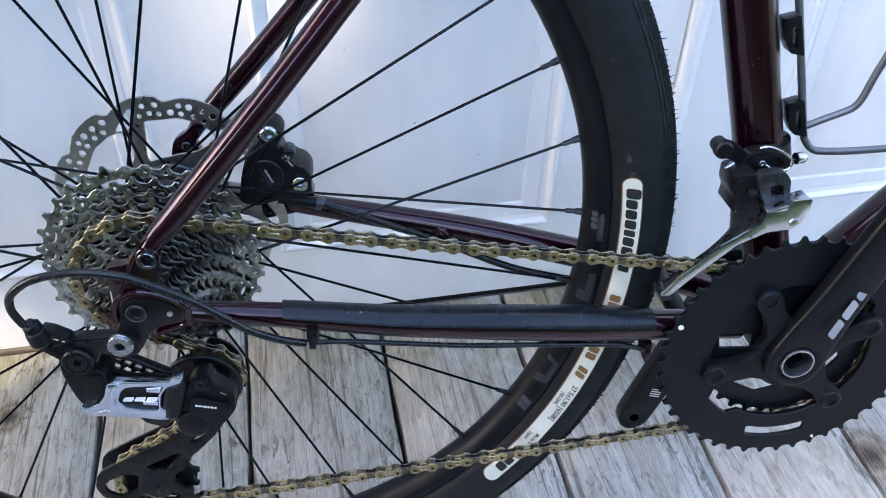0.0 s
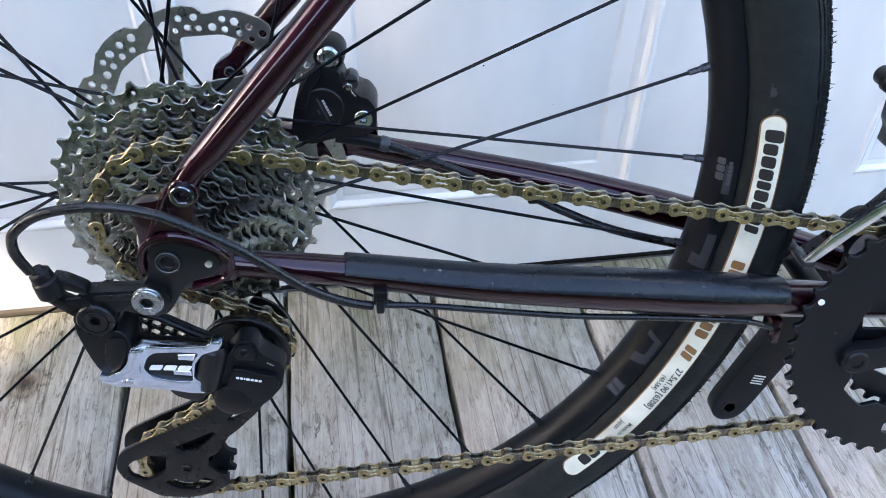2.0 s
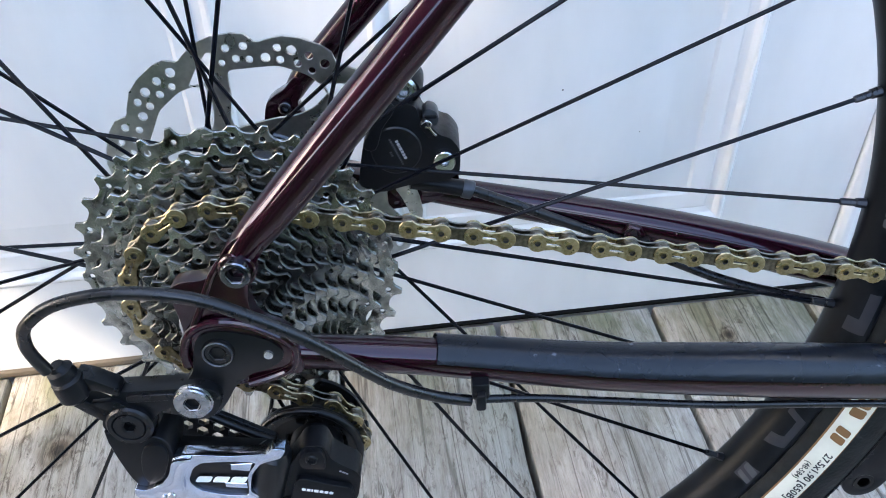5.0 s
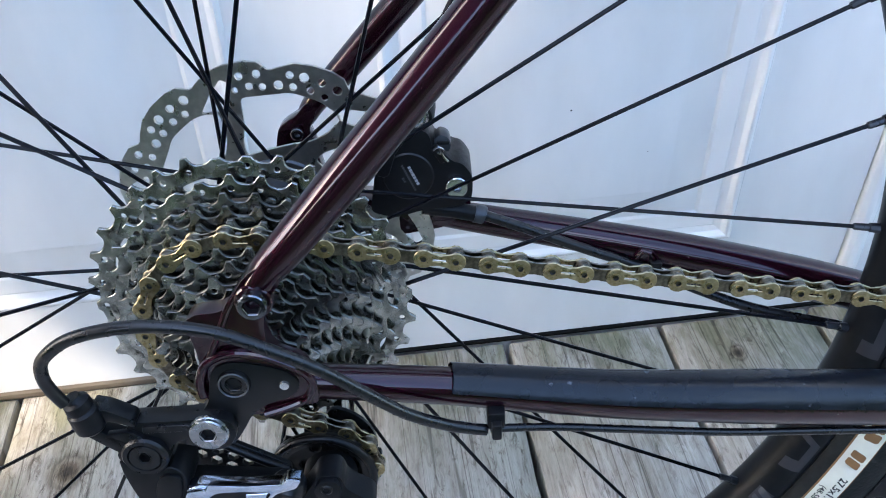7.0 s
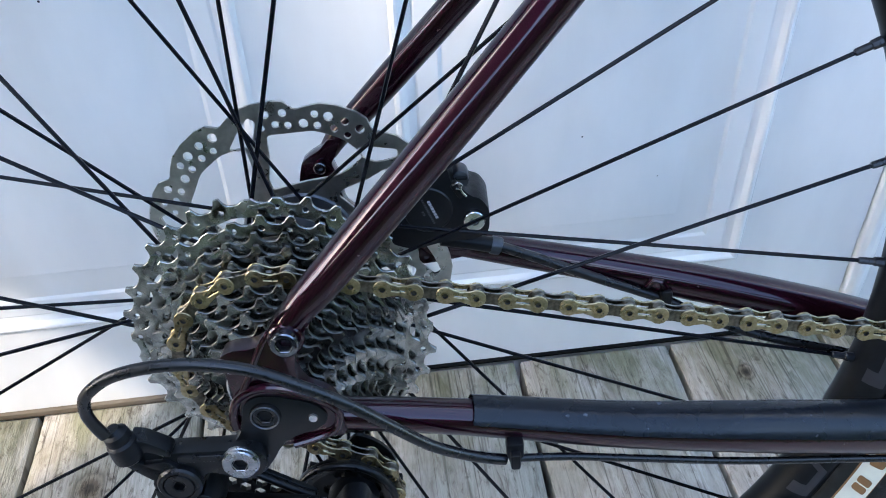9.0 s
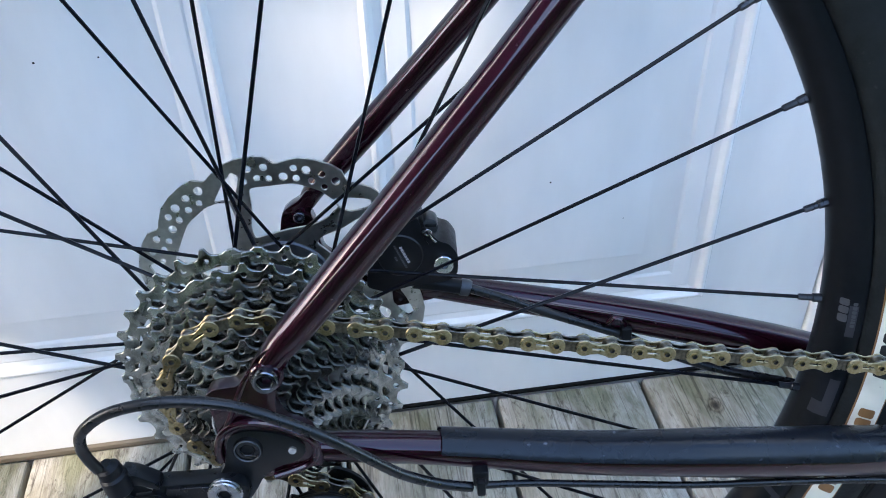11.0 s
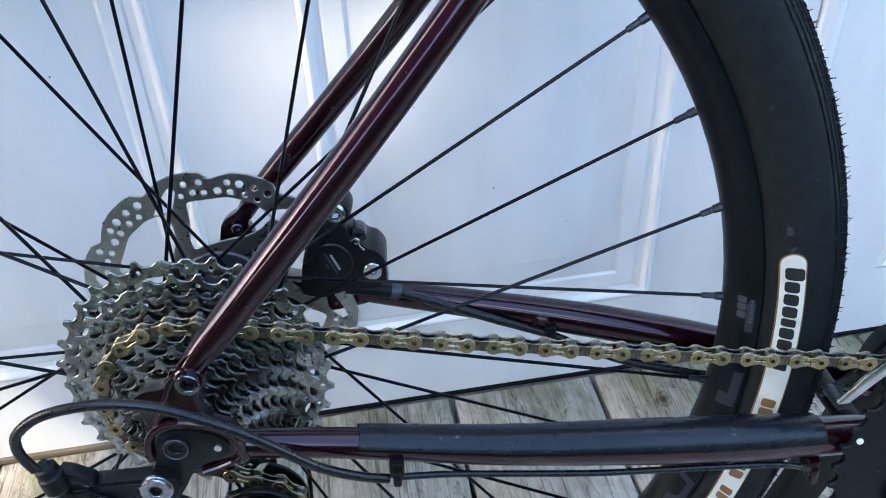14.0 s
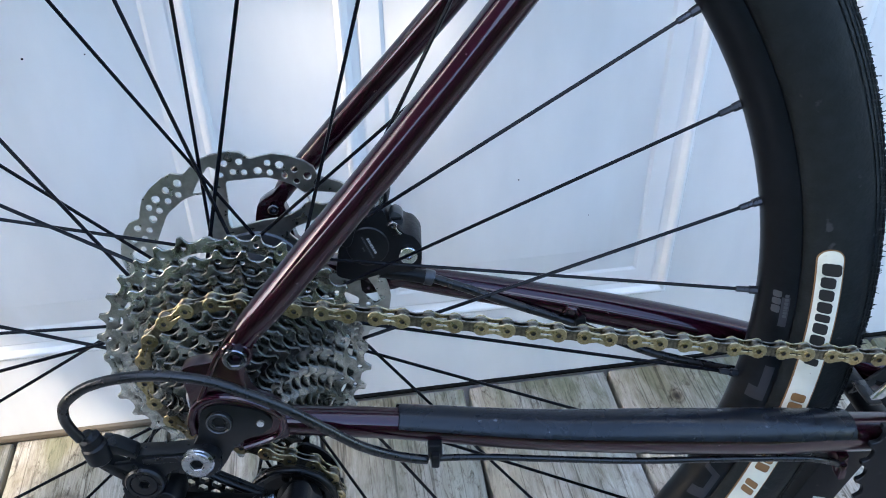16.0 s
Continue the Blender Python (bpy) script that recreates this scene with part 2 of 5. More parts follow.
    for kx, ky, kr in KNOTS:
        d = n.new("ShaderNodeVectorMath")
        d.operation = "SUBTRACT"
        l.new(geo.outputs["Position"], d.inputs[0])
        d.inputs[1].default_value = (kx, ky, 0)
        sc = n.new("ShaderNodeVectorMath")
        sc.operation = "MULTIPLY"
        l.new(d.outputs[0], sc.inputs[0])
        sc.inputs[1].default_value = (1.0 / kr, 0.8 / kr, 0)
        ln = n.new("ShaderNodeVectorMath")
        ln.operation = "LENGTH"
        l.new(sc.outputs[0], ln.inputs[0])
        jit = n.new("ShaderNodeMath")
        jit.operation = "MULTIPLY_ADD"
        l.new(wob.outputs["Fac"], jit.inputs[0])
        jit.inputs[1].default_value = 0.7
        l.new(ln.outputs["Value"], jit.inputs[2])
        half = n.new("ShaderNodeMath")
        half.operation = "MULTIPLY"
        l.new(jit.outputs[0], half.inputs[0])
        half.inputs[1].default_value = 0.25
        col = mix("MULTIPLY", 0.95, col, ramp(half.outputs[0], [(0.14, (0.10, 0.08, 0.06)), (0.24, (0.42, 0.36, 0.3)), (0.30, (0.75, 0.7, 0.64)), (0.36, (0.5, 0.46, 0.42)), (0.46, (1, 1, 1))]))
    # green-brown algae where the boards stay damp, along the wall and at knots
    sep = n.new("ShaderNodeSeparateXYZ")
    l.new(tc.outputs["Object"], sep.inputs[0])
    damp = n.new("ShaderNodeMapRange")
    damp.inputs["From Min"].default_value, damp.inputs["From Max"].default_value = -0.26, -0.02
    l.new(sep.outputs[1], damp.inputs["Value"])
    alg = n.new("ShaderNodeMath")
    alg.operation = "MULTIPLY"
    l.new(damp.outputs[0], alg.inputs[0])
    l.new(ramp(tex(1.0, 22, 8.0, 5.0, 0.7, 0.5), [(0.34, (0.3, 0.3, 0.3)), (0.58, (1, 1, 1))]), alg.inputs[1])
    col = mix("MULTIPLY", alg.outputs[0], col, ramp(blot, [(0.3, (0.27, 0.29, 0.18)), (0.7, (0.52, 0.53, 0.4))]))
    col = mix("MULTIPLY", 0.8, col, ramp(tex(1.0, 26, 11.0, 6.0, 0.7, 0.4), [(0.36, (0.72, 0.69, 0.62)), (0.52, (1, 1, 1))]))
    col = mix("MULTIPLY", 1.0, col, ramp(warm, [(0.35, (1.0, 0.96, 0.88)), (0.65, (0.95, 0.98, 1.0))]))
    col = mix("MULTIPLY", 1.0, col, ramp(oi.outputs["Random"], [(0.0, (0.86, 0.85, 0.84)), (1.0, (1.05, 1.02, 1.0))]))
    l.new(col, b.inputs["Base Color"])
    b.inputs["Roughness"].default_value = 0.8
    b.inputs["Specular IOR Level"].default_value = 0.25
    bp = n.new("ShaderNodeBump")
    bp.inputs["Strength"].default_value, bp.inputs["Distance"].default_value = 0.7, 0.0012
    l.new(mix("MULTIPLY", 0.7, ramp(grain, [(0.25, (0, 0, 0)), (0.7, (1, 1, 1))]), ramp(fine, [(0.3, (0, 0, 0)), (0.7, (1, 1, 1))])), bp.inputs["Height"])
    l.new(bp.outputs[0], b.inputs["Normal"])
    return m


M_WOOD = wood_material()

# ---- mesh helpers; shapes are given in millimetres ----
MM = 0.001


def finish(bm, angle=35):
    bmesh.ops.recalc_face_normals(bm, faces=bm.faces[:])
    for f in bm.faces:
        f.smooth = True
    for e in bm.edges:
        e.smooth = len(e.link_faces) == 2 and e.calc_face_angle(3.0) < radians(angle)
    return bm


def to_mesh(name, bm, mat, angle=35):
    me = bpy.data.meshes.new(name)
    finish(bm, angle).to_mesh(me)
    bm.free()
    me.materials.append(mat)
    return me


def part(name, bm, mat, parent=None, label="", at=None, angle=35):
    """Links a bmesh (or a finished mesh) as one object under a thing or a part."""
    me = bm if isinstance(bm, bpy.types.Mesh) else to_mesh(name, bm, mat, angle)
    ob = new(name, me)
    ob.parent = parent
    if at is not None:
        ob.matrix_basis = at
    if label:
        ob["label"] = label
    return ob


def empty(name, parent=None):
    ob = new(name)
    ob.parent = parent
    ob.empty_display_size = 0.02
    return ob


def circle(cx, cz, r, n=20, start=0.0):
    return [(cx + r * math.cos(2 * math.pi * i / n + start), cz + r * math.sin(2 * math.pi * i / n + start)) for i in range(n)]


def smooth(pts, n=5, closed=True):
    """A Catmull-Rom curve through 2D or 3D points."""
    out, m = [], len(pts)
    rng = range(m if closed else m - 1)
    for i in rng:
        p0, p1, p2, p3 = [Vector(pts[(i + k) % m] if closed else pts[min(max(i + k, 0), m - 1)]) for k in (-1, 0, 1, 2)]
        for j in range(n):
            t = j / n
            out.append(tuple(0.5 * ((2 * p1) + (p2 - p0) * t + (2 * p0 - 5 * p1 + 4 * p2 - p3) * t * t + (3 * p1 - p0 - 3 * p2 + p3) * t ** 3)))
    if not closed:
        out.append(tuple(pts[-1]))
    return out


def rounded(pts, r, n=3):
    """A polygon with its corners rounded off by r."""
    out, m = [], len(pts)
    for i in range(m):
        a, b, c = Vector(pts[i - 1]), Vector(pts[i]), Vector(pts[(i + 1) % m])
        d1, d2 = (a - b), (c - b)
        k1, k2 = min(r, d1.length * 0.45), min(r, d2.length * 0.45)
        p, q = b + d1.normalized() * k1, b + d2.normalized() * k2
        for j in range(n + 1):
            t = j / n
            out.append(tuple(p * (1 - t) ** 2 + b * 2 * t * (1 - t) + q * t * t))
    return out


def plate(pts, y0, y1, holes=(), bev=0.3, seg=1):
    """A flat piece in the x-z plane from y0 to y1, with holes through it and bevelled edges."""
    bm = bmesh.new()
    edges = []
    for loop in (pts, *holes):
        vs = [bm.verts.new((x * MM, y0 * MM, z * MM)) for x, z in loop]
        edges += [bm.edges.new((vs[i - 1], vs[i])) for i in range(len(vs))]
    bmesh.ops.triangle_fill(bm, use_beauty=True, use_dissolve=False, edges=edges, normal=(0, 1, 0))
    got = bmesh.ops.extrude_face_region(bm, geom=bm.faces[:])
    bmesh.ops.translate(bm, verts=[g for g in got["geom"] if isinstance(g, bmesh.types.BMVert)], vec=(0, (y1 - y0) * MM, 0))
    bmesh.ops.recalc_face_normals(bm, faces=bm.faces[:])
    if bev:
        sharp = [e for e in bm.edges if len(e.link_faces) == 2 and e.calc_face_angle(0) > 1.2 and abs(e.verts[0].co.y - e.verts[1].co.y) < 1e-6]
        bmesh.ops.bevel(bm, geom=sharp, offset=bev * MM, segments=seg, affect="EDGES", clamp_overlap=True, profile=0.5)
    return bm


def lathe(profile, n=32, at=(0, 0, 0), closed=False):
    """Turns a profile of (radius, y) round the y axis."""
    bm = bmesh.new()
    rings = []
    for r, y in profile:
        if r < 1e-6:
            rings.append([bm.verts.new((at[0] * MM, (at[1] + y) * MM, at[2] * MM))])
        else:
            rings.append([bm.verts.new(((at[0] + r * math.cos(2 * math.pi * i / n)) * MM, (at[1] + y) * MM, (at[2] + r * math.sin(2 * math.pi * i / n)) * MM)) for i in range(n)])
    pairs = list(zip(rings, rings[1:])) + ([(rings[-1], rings[0])] if closed else [])
    for a, b in pairs:
        for i in range(n):
            q = [a[i % len(a)], a[(i + 1) % len(a)], b[(i + 1) % len(b)], b[i % len(b)]]
            q = list(dict.fromkeys(q))
            if len(q) > 2:
                bm.faces.new(q)
    return bm


def tube(path, radius, n=12, caps=True, arc=None, flat=1.0):
    """A round tube along a path; radius is one number or one for each point. arc: (from, to) in degrees leaves the rest of the round open."""
    bm = bmesh.new()
    pts = [Vector(p) for p in path]
    rad = radius if isinstance(radius, (list, tuple)) else [radius] * len(pts)
    t0 = (pts[1] - pts[0]).normalized()
    side = t0.cross(Vector((0, 1, 0)))
    if side.length < 0.1:
        side = t0.cross(Vector((0, 0, 1)))
    side.normalize()
    rings = []
    for i, p in enumerate(pts):
        t = (pts[min(i + 1, len(pts) - 1)] - pts[max(i - 1, 0)]).normalized()
        side = (side - t * side.dot(t)).normalized()
        up = side.cross(t)
        if arc:
            angles = [radians(arc[0] + (arc[1] - arc[0]) * k / (n - 1)) for k in range(n)]
        else:
            angles = [2 * math.pi * k / n for k in range(n)]
        rings.append([bm.verts.new((p + (side * math.cos(a) * flat + up * math.sin(a)) * rad[i]) * MM) for a in angles])
    for a, b in zip(rings, rings[1:]):
        for k in range(n - 1 if arc else n):
            bm.faces.new((a[k], a[(k + 1) % n], b[(k + 1) % n], b[k]))
    if caps and not arc:
        bm.faces.new(rings[0][::-1])
        bm.faces.new(rings[-1])
    return bm


def box(x0, x1, y0, y1, z0, z1, bev=0.5, seg=2):
    bm = bmesh.new()
    bmesh.ops.create_cube(bm, size=1.0)
    for v in bm.verts:
        v.co = Vector(((x0 + x1) / 2 + v.co.x * (x1 - x0), (y0 + y1) / 2 + v.co.y * (y1 - y0), (z0 + z1) / 2 + v.co.z * (z1 - z0))) * MM
    if bev:
        bmesh.ops.bevel(bm, geom=bm.edges[:], offset=bev * MM, segments=seg, affect="EDGES", profile=0.5)
    return bm


def join(*bms):
    out = bmesh.new()
    for b in bms:
        me = bpy.data.meshes.new("tmp")
        b.to_mesh(me)
        out.from_mesh(me)
        bpy.data.meshes.remove(me)
        b.free()
    return out


def hex_socket(x, y, z, r_out, r_in, h, deep=2.0, n=24):
    """A round bolt head with a sunk hexagonal socket, facing -y; y is its base."""
    bm = lathe([(r_out, 0), (r_out, -h + 0.4), (r_out - 0.5, -h), (r_in * 1.1, -h)], n, (x, y, z))
    inner = lathe([(r_in * 1.1, -h), (r_in, -h + 0.3), (r_in, -h + deep), (0, -h + deep)], 6, (x, y, z))
    return join(bm, inner)


def text_mesh(words, size, bold=0.0):
    cu = bpy.data.curves.new("words", "FONT")
    cu.body, cu.size, cu.align_x, cu.align_y, cu.offset = words, size, "CENTER", "CENTER", bold
    cu.resolution_u = 2
    ob = bpy.data.objects.new("words", cu)
    scene.collection.objects.link(ob)
    me = bpy.data.meshes.new_from_object(ob.evaluated_get(bpy.context.evaluated_depsgraph_get()))
    bpy.data.objects.remove(ob)
    bpy.data.curves.remove(cu)
    return me

# ---- the setting: deck, doors, house wall, lawn ----
WALL = pose(0, 0.2445, 0, 0, 0, 6.17)       # along the wall, into the house, up
rng = random.Random(4)

ground = tagged(part("ground", box(-400000, 400000, -400000, 400000, -420, -300, 0), M_GRASS), "mown green lawn round the deck", "lawn", kind="structure")
deck = tagged(empty("deck"), "weathered grey softwood deck with open joints", "deck", kind="structure")
deck.matrix_world = WALL


def plank_mesh(seed):
    """A deck board 1.15 m long, its top edges rounded and a little uneven."""
    r = random.Random(seed)
    bm = bmesh.new()
    prof = [(-71.5, -32), (-71.5, -3), (-71.0, -1.0), (-69.4, 0), (0, 0.4), (69.4, 0), (71.0, -1.0), (71.5, -3), (71.5, -32)]
    rings = []
    for i in range(24):
        y = -1150 + 1146 * i / 23
        dx, dz = r.uniform(-0.9, 0.9), r.uniform(-0.5, 0.5)
        rings.append([bm.verts.new(((x + dx * (1 if abs(x) > 60 else 0)) * MM, y * MM, (z + (dz if z > -5 else 0)) * MM)) for x, z in prof])
    for a, b in zip(rings, rings[1:]):
        for k in range(len(prof) - 1):
            bm.faces.new((a[k], a[k + 1], b[k + 1], b[k]))
    bm.faces.new(rings[0])
    bm.faces.new(rings[-1][::-1])
    return to_mesh("plank", bm, M_WOOD)


plank_meshes = [plank_mesh(s) for s in range(4)]
for i in range(-12, 14):
    part("plank", plank_meshes[i % 4], M_WOOD, deck, at=Matrix.Translation((-0.0095 + 0.0737 + 0.1475 * i, 0, rng.uniform(-0.0012, 0.0004))))
for i, y in enumerate((-0.06, -0.58, -1.1)):
    part("joist", box(-1800, 2100, y * 1000 - 20, y * 1000 + 20, -180, -34, 1), M_WOOD, deck, "dark timber joist under the boards")


def rect(u0, u1, z0, z1):
    return [(u0, z0), (u1, z0), (u1, z1), (u0, z1)]


def door_panel(u0, u1, z0, z1):
    """A moulded raised panel: bead, cove, slope and flat field."""
    bm = bmesh.new()
    side = (0, 1.5, 4, 6, 10, 16, 18, 33, 36, 64, 66)
    deep = (0.0, -1.3, -2.0, -1.4, 1.8, 3.2, 2.4, 3.3, 4.8, 1.7, 1.3)
    rings = []
    for s, d in zip(side, deep):
        b = s * 0.9
        rings.append([bm.verts.new((x * MM, d * MM, z * MM)) for x, z in rect(u0 + s, u1 - s, z0 + b, z1 - b)])
    for a, b in zip(rings, rings[1:]):
        for k in range(4):
            bm.faces.new((a[k], a[(k + 1) % 4], b[(k + 1) % 4], b[k]))
    bm.faces.new(rings[-1])
    return bm


def house_door(name, u0, wide, panels):
    door = tagged(part(name, plate(rect(u0, u0 + wide, 5, 2030), 0, 44, [rect(*p) for p in panels], 0), M_DOOR, angle=5), "white painted panelled house door, closed", "door", kind="structure")
    door.matrix_world = WALL
    for p in panels:
        part("panel", door_panel(*p), M_DOOR, door, angle=12)
    return door


door_1 = house_door("door_1", -433, 881, [(-354, -60, 104, 850), (40, 337, 99, 850), (-354, -60, 960, 1880), (40, 337, 960, 1880)])
for u, z, r in ((-182, 388, 1.3), (-139, 388, 1.0), (184, 245, 1.1), (-67, 302, 0.9), (120, 330, 0.7), (250, 200, 0.7)):
    part("speck", lathe([(0, -0.4), (r * 0.7, -0.3), (r * 0.7, 0.3)], 10, (u, 1.6 if abs(u) > 60 else 0, z)), M_SEAL, door_1, "small dark fly speck")
house_door("door_2", 449.5, 871, [(577, 890, 90, 850), (970, 1225, 90, 850), (577, 890, 960, 1880), (970, 1225, 960, 1880)])

seam = plate(rounded([(449.6, 0.5), (449.6, -1.5), (451, -4.2), (456, -6.6), (462, -6.4), (467, -3.8), (469.6, -2.4), (469.6, 0.5)], 0.8, 2), 12, 2028, (), 0)
for v in seam.verts:
    v.co = Vector((v.co.x, v.co.z, v.co.y))
bmesh.ops.recalc_face_normals(seam, faces=seam.faces[:])
astragal = tagged(part("trim", seam, M_DOOR, angle=40), "white rounded strip over the door joint", "door trim", kind="structure")
astragal.matrix_world = WALL

threshold = tagged(part("threshold", box(-470, -60, -4, 60, 0, 6.8, 1.4), M_SILL), "brown timber door threshold", "threshold", kind="structure")
threshold.matrix_world = WALL
sweep = tagged(part("trim", box(-60, 1340, -2, 60, 0, 4.0, 1.0), M_SEAL), "black rubber sweep under the doors", "door seal", kind="structure")
sweep.matrix_world = WALL
seal = tagged(part("trim", join(box(-434, 440, 2, 30, 3.8, 6, 0.3), box(447, 1306, 2, 30, 3.8, 6, 0.3), box(441.2, 446.2, 14, 40, 14, 2029, 0.4)), M_SEAL), "black rubber seal under the doors", "door seal", kind="structure")
seal.matrix_world = WALL
for name, dims in (("wall_west", (-3000, -475, -6, 150, -300, 2800)), ("wall_east", (1348, 4500, -6, 150, -300, 2800)), ("wall_above", (-475, 1348, -6, 150, 2036, 2800)), ("wall_base", (-475, 1348, 8, 150, -300, -2))):
    w = tagged(part(name, box(*dims, 3), M_SIDING), "white house wall beside the doors", "wall", kind="structure")
    w.matrix_world = WALL
for x0, x1 in ((-474, -436), (1321.5, 1347.5)):
    j = tagged(part("trim", box(x0, x1, -20, 120, 14, 2035, 3), M_DOOR), "white door jamb", "door frame", kind="structure")
    j.matrix_world = WALL
# an unseen roof off to the side, made up to keep the sun from the doors
shelter = tagged(empty("sun_blocker"), "made-up flat grey roof out of view that blocks the sun", "shelter")
shelter.matrix_world = WALL
sun_block_pts = [(-1880, -240), (-900, -240), (-900, -3200), (-5600, -3200), (-4030, -2000)]
# opening shaped to throw a pool of sun onto the door
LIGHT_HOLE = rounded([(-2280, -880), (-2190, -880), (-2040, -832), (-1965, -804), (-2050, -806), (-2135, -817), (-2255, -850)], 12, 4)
bm = plate(sun_block_pts, 2150, 2162, [LIGHT_HOLE], 0)
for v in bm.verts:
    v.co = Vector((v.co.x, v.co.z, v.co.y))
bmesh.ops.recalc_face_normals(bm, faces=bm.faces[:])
part("roof", bm, M_SUN_BLOCK, shelter)
# slats over the opening, added to dim the low end of that sun patch
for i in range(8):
    part("slat", box(-2330, -1935, -884 + 6 * i, -880.2 + 5.7 * i, 2163, 2165, 0), M_SUN_BLOCK, shelter)
for x, y in ((-1700, -300), (-960, -3100), (-4300, -3100)):
    part("post", box(x - 45, x + 45, y - 45, y + 45, -300, 2150, 4), M_SUN_BLOCK, shelter)


def hedge_mesh():
    """A tall uneven hedge out of view behind the deck, added to block low sky and darken reflections."""
    bm = bmesh.new()
    nu, nz = 90, 26
    grid = []
    for i in range(nu + 1):
        row = []
        for j in range(nz + 1):
            a = radians(200 + 140 * i / nu)
            r = 4.4
            z = -0.3 + 2.55 * j / nz
            p = Vector((r * math.cos(a) * 1.3, r * math.sin(a), z))
            d = 0.35 * noise.noise(p * 1.1) + 0.22 * noise.noise(p * 3.3) + 0.12 * noise.noise(p * 8.0)
            z2 = z + (0.5 * noise.noise(Vector((a * 6, 3.0, 0))) if j > nz - 6 else 0)
            row.append(bm.verts.new((p.x * (1 + d / r), p.y * (1 + d / r), z2)))
        grid.append(row)
    for a, b in zip(grid, grid[1:]):
        for j in range(nz):
            bm.faces.new((a[j], a[j + 1], b[j + 1], b[j]))
    bm.faces.ensure_lookup_table()
    back = bmesh.ops.extrude_face_region(bm, geom=bm.faces[:])
    for v in back["geom"]:
        if isinstance(v, bmesh.types.BMVert):
            v.co.x, v.co.y = v.co.x * 1.25, v.co.y * 1.25
    return bm


tagged(part("hedge", hedge_mesh(), M_HEDGE), "tall green hedge out of view, added to darken reflections", "hedge", kind="structure")

# ---- the bicycle; x forward, y to its far side, z up, from the rear axle ----
HUB_Z, LEAN_TO_WALL = 0.3352, 10.0
bicycle = tagged(empty("bicycle"), "maroon gravel bicycle with gold chain leaning towards white doors", "bicycle")
bicycle.matrix_world = pose(0, 0, HUB_Z, -LEAN_TO_WALL, 0, 0)
RIM_R, SPOKE_0, SPOKES = 279.0, 1.4, 32
BB = (424.5, -83.0)


def polar(r, deg):
    return r * math.cos(radians(deg)), r * math.sin(radians(deg))


# -- rear wheel --
wheel = empty("rear_wheel", bicycle)


def tyre_half(r):
    """Half width of the tyre at a radius."""
    return 13.2 + 10.6 * math.sin(math.pi * min(1.0, max(0.0, (r - 295.0) / 46.0))) ** 0.75 if r < 318 else 23.8 * math.sqrt(max(0.0, 1 - ((r - 318.0) / 25.0) ** 2.2))


prof = [(294, -12.0), (297.2, -12.6), (297.6, -14.8)] + [(r, -tyre_half(r)) for r in (299.6, 301.5, 305, 310, 315, 318, 322, 326, 330, 333.5, 336.5, 339.5, 341.6, 342.7, 343)]
prof = prof + [(r, -y) for r, y in prof[::-1][1:]]
part("tyre", lathe(prof, 128), M_RUBBER, wheel, "black gravel tyre with small side knobs")


def knobs():
    """Small shoulder blocks, centre tread and moulding hairs, too many to count."""
    verts, faces = [], []
    r = random.Random(2)

    def block(a, rad, y, la, ly, h):
        base = len(verts)
        for k, s in ((0, 1.0), (1, 0.7)):
            for da, dy in ((-la, -ly), (la, -ly), (la, ly), (-la, ly)):
                ang = a + da * s / rad
                rr = rad + h * k
                verts.append((rr * math.cos(ang) * MM, (y + dy * s) * MM, rr * math.sin(ang) * MM))
        faces.extend([tuple(base + i for i in f) for f in ((4, 5, 6, 7), (0, 1, 5, 4), (1, 2, 6, 5), (2, 3, 7, 6), (3, 0, 4, 7))])

    for i in range(560):
        a, half = 2 * math.pi * i / 560, math.pi / 560
        for s in (-1, 1):
            for k, rad in enumerate((331.4, 334.2, 336.8, 339.0, 340.9, 342.3)):
                block(a + half * (k % 2), rad - 0.3, s * tyre_half(rad), 1.72, 0.8 if k < 3 else 1.1, 0.6)
        block(a, 342.7, 0, 1.1, 1.7, 0.7)
    for i in range(1100):
        a, rad = 2 * math.pi * (i + r.uniform(-0.3, 0.3)) / 1100, r.choice((334.0, 337.0, 339.5, 341.6, 342.6))
        y = -tyre_half(rad) * r.choice((1, 1, 1, -1))
        bend, length = r.uniform(-0.006, 0.006), r.uniform(1.6, 3.6)
        base = len(verts)
        for rr, da, w in ((rad - 1, 0, 0.5), (rad + length, bend, 0.16)):
            for k in range(3):
                verts.append((rr * math.cos(a + da + w * math.cos(2.1 * k) / rad) * MM, (y + w * math.sin(2.1 * k)) * MM, rr * math.sin(a + da + w * math.cos(2.1 * k) / rad) * MM))
        faces.extend([tuple(base + j for j in f) for f in ((0, 1, 4, 3), (1, 2, 5, 4), (2, 0, 3, 5))])
    me = bpy.data.meshes.new("tread")
    me.from_pydata(verts, [], faces)
    me.materials.append(M_TREAD)
    return me


tagged(part("tread", knobs(), M_TREAD, wheel, "small black tread knobs and moulding hairs"), kind="stuff")
rim_prof = [(296.6, -13.0), (297.0, -14.4), (296, -14.9), (291.6, -14.4), (287.4, -12.2), (284.0, -8.4), (281.8, -4.2), (281.2, 0)]
rim_prof = rim_prof + [(r, -y) for r, y in rim_prof[::-1][1:]] + [(291, 11), (289, 0), (291, -11)]
part("rim", lathe(rim_prof, 128, closed=True), M_RIM, wheel, "matt black alloy rim")


